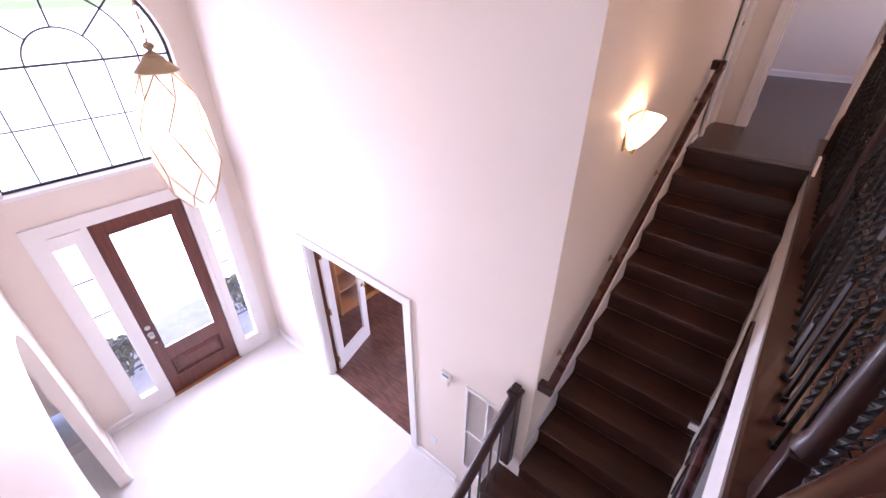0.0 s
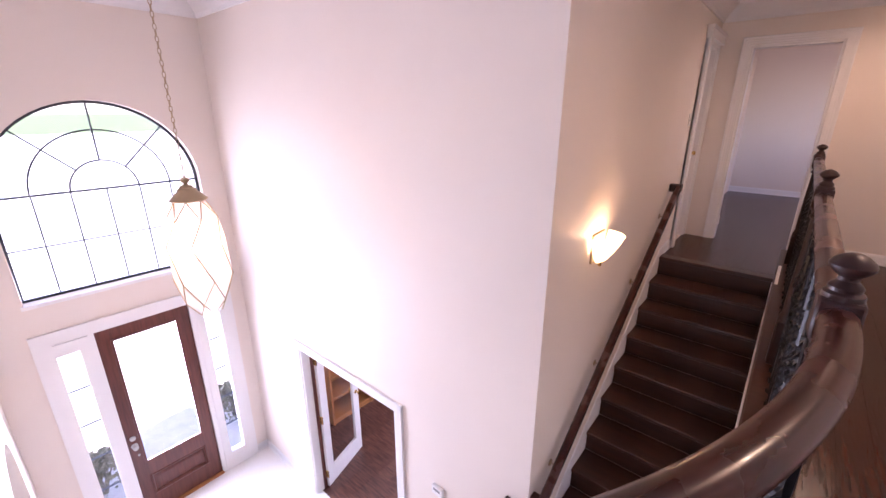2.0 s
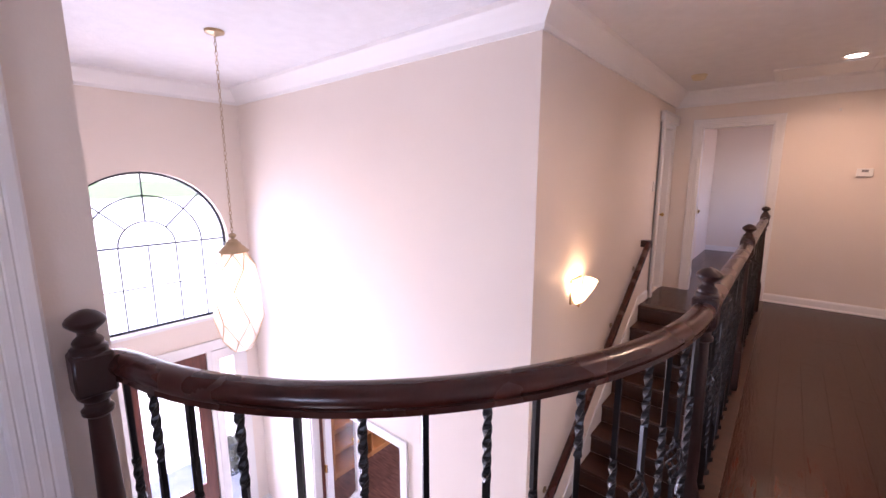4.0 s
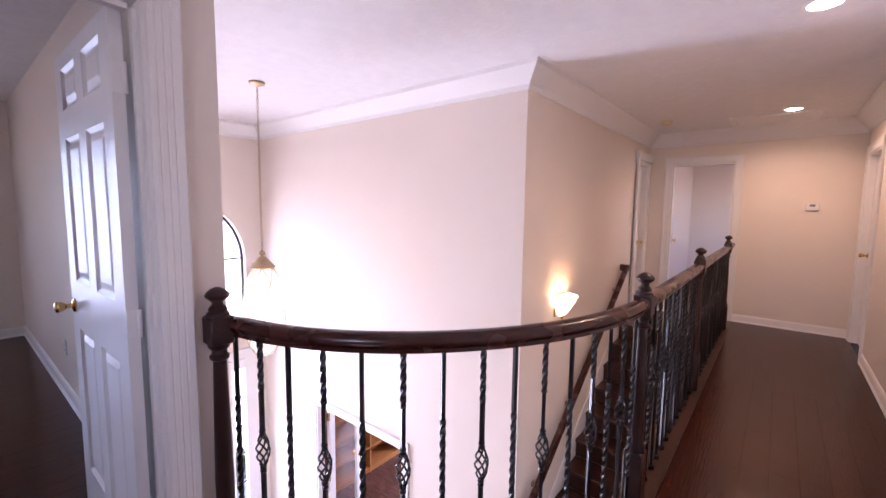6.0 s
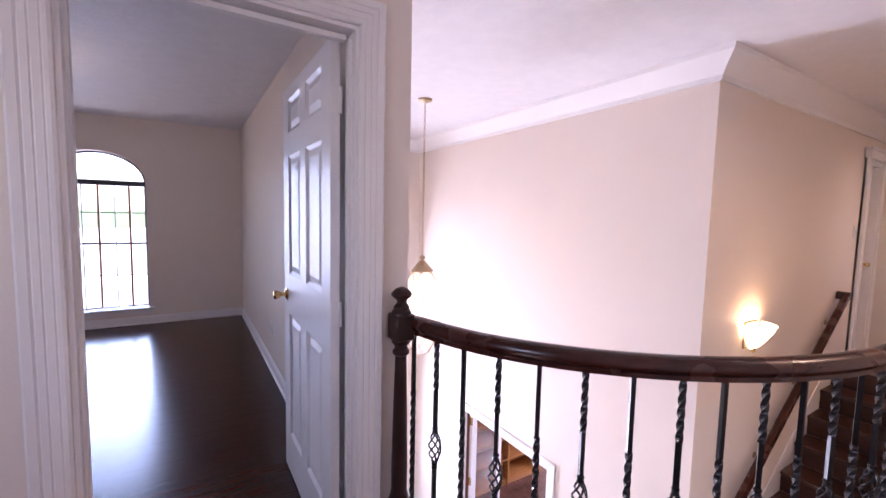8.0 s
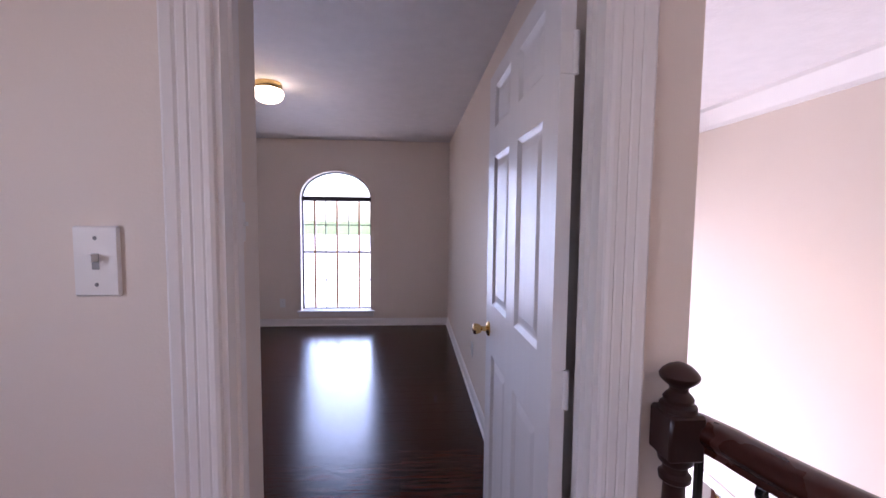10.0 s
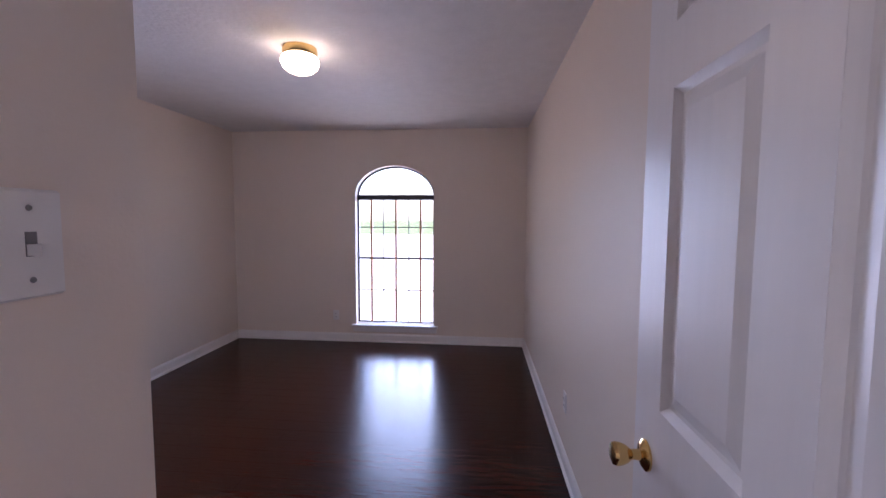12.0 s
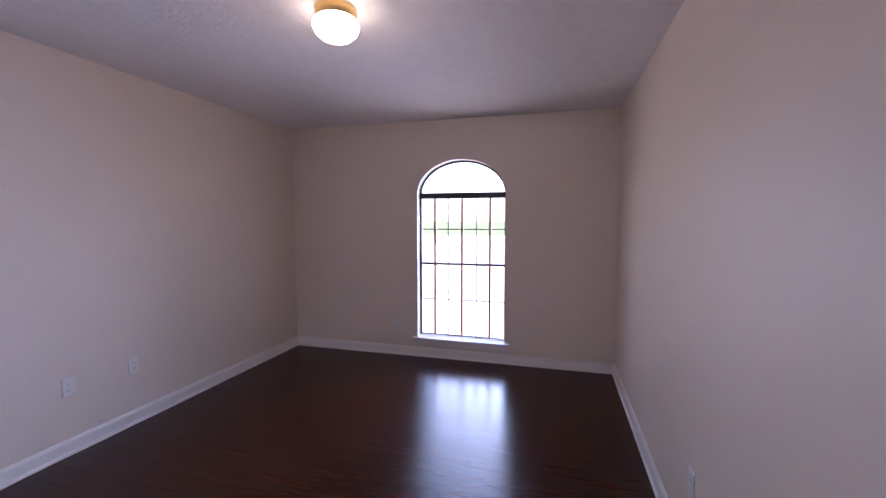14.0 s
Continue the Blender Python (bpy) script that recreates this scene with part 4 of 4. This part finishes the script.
def switch(name, at, normal, gangs=1, size=1.0, label="white toggle light switch plate"):
    """A switch plate on a wall; normal is '+x', '-x' or '-y'."""
    t = thing(name, at, label, "light switch")
    half = 0.036 + 0.023 * (gangs - 1)
    bm = boxes(((-half, -0.006, -0.058), (half, 0.001, 0.058)))
    bmesh.ops.bevel(bm, geom=bm.edges[:], offset=0.003, segments=1, affect="EDGES")
    turn = {"-y": 0, "+y": 180, "+x": 90, "-x": -90}[normal]
    m = pose(*at, 0, 0, turn) @ Matrix.Diagonal((size, 1.6, size, 1))
    bm.transform(m)
    part("plate", bm, PLASTIC, t)
    for g in range(gangs):
        u = (g - (gangs - 1) / 2) * 0.046
        bm = boxes(((u - 0.005, -0.018, -0.006 + 0.006 * (-1) ** g), (u + 0.005, -0.005, 0.006 + 0.006 * (-1) ** g)))
        bm.transform(m)
        part("toggle", bm, PLASTIC, t)
        bm = boxes(((u - 0.0055, -0.0068, -0.013), (u + 0.0055, -0.0058, 0.013)))
        bm.transform(m)
        part("slot", bm, GREYP, t)
        for s in (-0.038, 0.038):
            bm = lathe(bmesh.new(), [(0.0035, 0), (0.002, 0.0015)], (u, -0.006, s), 8, Euler((radians(90), 0, 0)).to_matrix())
            bm.transform(m)
            part("screw", bm, GREYP, t)
    return t


def outlet(name, at, normal):
    t = thing(name, at, "white duplex power outlet above the baseboard", "power outlet", "bedroom outlets")
    turn = {"-y": 0, "+x": 90, "-x": -90}[normal]
    m = pose(*at, 0, 0, turn)
    bm = boxes(((-0.036, -0.006, -0.058), (0.036, 0.001, 0.058)))
    bmesh.ops.bevel(bm, geom=bm.edges[:], offset=0.003, segments=1, affect="EDGES")
    bm.transform(m)
    part("plate", bm, PLASTIC, t)
    for s in (-0.02, 0.02):
        bm = lathe(bmesh.new(), [(0.016, 0), (0.016, 0.002), (0.013, 0.003)], (0, -0.006, s), 14, Euler((radians(90), 0, 0)).to_matrix())
        bm.transform(m)
        r = part("socket", bm, PLASTIC, t)
        bm = boxes(((-0.007, -0.0098, s - 0.004), (-0.005, -0.0085, s + 0.005)), ((0.005, -0.0098, s - 0.004), (0.007, -0.0085, s + 0.005)))
        bm.transform(m)
        part("slot", bm, GREYP, r)


switch("light_switch", (-1.197, 0.999, 1.335), "-y", 1, 1.18)
switch("light_switch", (-1.109, 1.40, 1.41), "+x", 2, 1.05, label="white two-gang light switch plate in the entry")
switch("light_switch", (4.98, 0.959, 1.33), "-y")
outlet("outlet", (-3.499, 3.36, 0.42), "+x")
outlet("outlet", (-3.499, 3.76, 0.42), "+x")
outlet("outlet", (-2.28, 5.659, 0.31), "-y")
outlet("outlet", (-0.101, 3.40, 0.38), "-x")
outlet("outlet", (2.149, 1.90, L + 0.42), "-x")

# foyer wall fittings
ch = thing("door_chime", (2.148, 1.74, -1.5), "small white alarm keypad on the foyer wall", "keypad")
part("body", boxes(((2.118, 1.68, -1.535), (2.149, 1.79, -1.455))), PLASTIC, ch, bevel=0.004)
part("display", boxes(((2.1165, 1.70, -1.495), (2.119, 1.77, -1.47))), GREYP, ch)
part("cord", boxes(((2.143, 1.733, -1.64), (2.149, 1.739, -1.535))), PLASTIC, ch)
gr = thing("return_air_grille", (2.149, 1.31, -2.0), "white louvred return air grille on the wall", "air grille")
part("frame", boxes(((2.134, 1.10, -1.50), (2.149, 1.53, -1.47)), ((2.134, 1.10, -2.60), (2.149, 1.53, -2.57)), ((2.134, 1.10, -2.57), (2.149, 1.12, -1.50)), ((2.134, 1.51, -2.57), (2.149, 1.53, -1.50)),
                    ((2.136, 1.305, -2.57), (2.149, 1.325, -1.50)), ((2.136, 1.12, -2.06), (2.149, 1.305, -2.03)), ((2.136, 1.325, -2.06), (2.149, 1.51, -2.03))), TRIM, gr)
bm = bmesh.new()
for i in range(42):
    z = -2.56 + 0.025 * i
    prism(bm, [(2.148, 1.12, z), (2.138, 1.12, z + 0.014), (2.140, 1.12, z + 0.016), (2.149, 1.12, z + 0.003)], (0, 0.39, 0))
tagged(part("slat", bm, TRIM, gr, "thin white louvres"), kind="stuff")

# study furniture seen through the french door
sh = thing("bookcase", (3.7, 4.6, L), "honey oak bookcase with empty shelves in the study", "bookcase")
for x in (2.95, 3.66, 4.37):
    part("side", boxes(((x, 4.48, L), (x + 0.03, 4.86, L + 1.50))), OAK, sh, bevel=0.003)
for x in (2.98, 3.69):
    for z in (0.06, 0.42, 0.78, 1.12):
        part("shelf", boxes(((x, 4.49, L + z), (x + 0.68, 4.85, L + z + 0.026))), OAK, sh)
part("top", boxes(((2.93, 4.46, L + 1.50), (4.42, 4.86, L + 1.53))), OAK, sh, bevel=0.004)
part("plinth", boxes(((2.98, 4.50, L), (4.37, 4.515, L + 0.06))), OAK, sh)
part("back", boxes(((2.95, 4.862, L), (4.40, 4.875, L + 1.50))), OAK, sh)

# ---------------------------------------------------------------- outside
setting("ground", boxes(((-400, 5.06, L - 0.5), (400, 900, L - 0.2))), GRASS, "sunlit lawn in front of the house", "lawn")
# Oversized made-up slab: bounces the sun and turns the window views white.
setting("reflector_slab", boxes(((-60, 5.06, L - 0.25), (60, 120.0, L - 0.15))), CONCRETE, "pale concrete slab added outside to whiten the window views", "driveway")
rng = random.Random(5)


def shrub(at, size, count, label):
    t = thing("shrub", at, label, "shrub", "front shrubs")
    bm = bmesh.new()
    for i in range(9):
        a, r = rng.uniform(0, 6.28), rng.uniform(0.1, 0.5) * size
        sweep(bm, [at, (at[0] + r * 0.4 * math.cos(a), at[1] + r * 0.4 * math.sin(a), at[2] + 0.5 * size), (at[0] + r * math.cos(a), at[1] + r * math.sin(a), at[2] + rng.uniform(0.7, 1.1) * size)], disc_section(0.008, 4), up=(0.4, 0.9, 0.1))
    part("stem", bm, BARK, t)
    vs, fs = [], []
    for i in range(count):
        a, e, r = rng.uniform(0, 6.28), rng.uniform(-0.4, 1.5), size * (0.62 * rng.random() ** 0.4 + 0.05 * math.sin(i))
        c = Vector((at[0] + r * math.cos(a) * math.cos(e), at[1] + r * math.sin(a) * math.cos(e), at[2] + 0.55 * size + 0.8 * r * math.sin(e)))
        u = Vector((rng.uniform(-1, 1), rng.uniform(-1, 1), rng.uniform(-1, 1))).normalized() * 0.035
        w = u.orthogonal().normalized() * 0.018
        k = len(vs)
        vs += [c - u, c + w, c + u, c - w]
        fs.append((k, k + 1, k + 2, k + 3))
    me = bpy.data.meshes.new("foliage")
    me.from_pydata(vs, [], fs)
    me.materials.append(SHRUB)
    ob = new("foliage", me)
    ob.parent = t
    ob.matrix_parent_inverse = t.matrix_basis.inverted()
    tagged(ob, kind="stuff")


shrub((0.50, 5.85, L - 0.15), 0.55, 800, "leafy green shrub by the front door")
shrub((2.15, 5.95, L - 0.15), 0.60, 800, "leafy green shrub by the front door")

# ---------------------------------------------------------------- floor boards and tiles
rng = random.Random(11)
meshes = {}


def board(parent, x0, x1, y0, y1, z, mat, name="plank"):
    key = (round(x1 - x0, 2), round(y1 - y0, 3), mat.name)
    if key not in meshes:
        bm, c = bmesh.new(), 0.0007
        w, d = (x1 - x0) / 2 - 0.0003, (y1 - y0) / 2 - 0.0003
        low = [bm.verts.new((sx * w, sy * d, -0.018)) for sx, sy in ((-1, -1), (1, -1), (1, 1), (-1, 1))]
        rim = [bm.verts.new((sx * w, sy * d, -c * 0.6)) for sx, sy in ((-1, -1), (1, -1), (1, 1), (-1, 1))]
        top = [bm.verts.new((sx * (w - c), sy * (d - c), 0)) for sx, sy in ((-1, -1), (1, -1), (1, 1), (-1, 1))]
        for p, q in ((low, rim), (rim, top)):
            for i in range(4):
                bm.faces.new((p[i], p[(i + 1) % 4], q[(i + 1) % 4], q[i]))
        bm.faces.new(top)
        meshes[key] = mesh_of(name, bm, mat)
    piece(name, meshes[key], parent, pose((x0 + x1) / 2, (y0 + y1) / 2, z))


def planks(parent, x0, x1, y0, y1, z, mat, width=0.127, length=1.25, span=None):
    y = y0
    while y < y1 - 0.01:
        ye = min(y + width, y1)
        a, b = span((y + ye) / 2) if span else (x0, x1)
        x = a
        first = rng.choice((0.35, 0.6, 0.85, 1.1))
        while x < b - 0.01:
            xe = min(x + (first if x == a else length), b)
            if b - xe < 0.15:
                xe = b
            board(parent, x, xe, y, ye, z, mat)
            x = xe
        y = ye


def landing(y):
    if y < NY - 0.05:
        return -2.2, 5.78
    return -2.2, (ECX - (ER + 0.03) * math.sqrt(max(0.0, 1 - ((y - ECY) / (ERY + 0.03)) ** 2)))


planks(upper_floor, 0, 0, -1.21, 1.0, 0, PLANK, span=landing)
planks(upper_floor, SX + 0.09, 9.5, NY + 0.09, 0.96, 0, PLANK)
planks(upper_floor, 5.78, 9.5, -1.21, NY + 0.09, 0, PLANK)
planks(upper_floor, DX0, DX1, 1.0, 1.085, 0, PLANK)
planks(upper_floor, -3.5, -0.1, 1.59, 5.66, 0, PLANK)
planks(upper_floor, -1.11, -0.1, 1.085, 1.59, 0, PLANK)
planks(study_floor, 2.21, 6.6, 1.08, 4.89, L, STUDY, 0.19, 1.5)
tw = 0.46
for ix in range(14):
    for iy in range(14):
        x0, y0 = -3.88 + ix * tw, -1.48 + iy * tw
        x1, y1 = min(x0 + tw, 2.21), min(y0 + tw, 4.89)
        if x1 - x0 > 0.05 and y1 - y0 > 0.05:
            board(lower_floor, x0, x1, y0, y1, L, TILE, "tile")
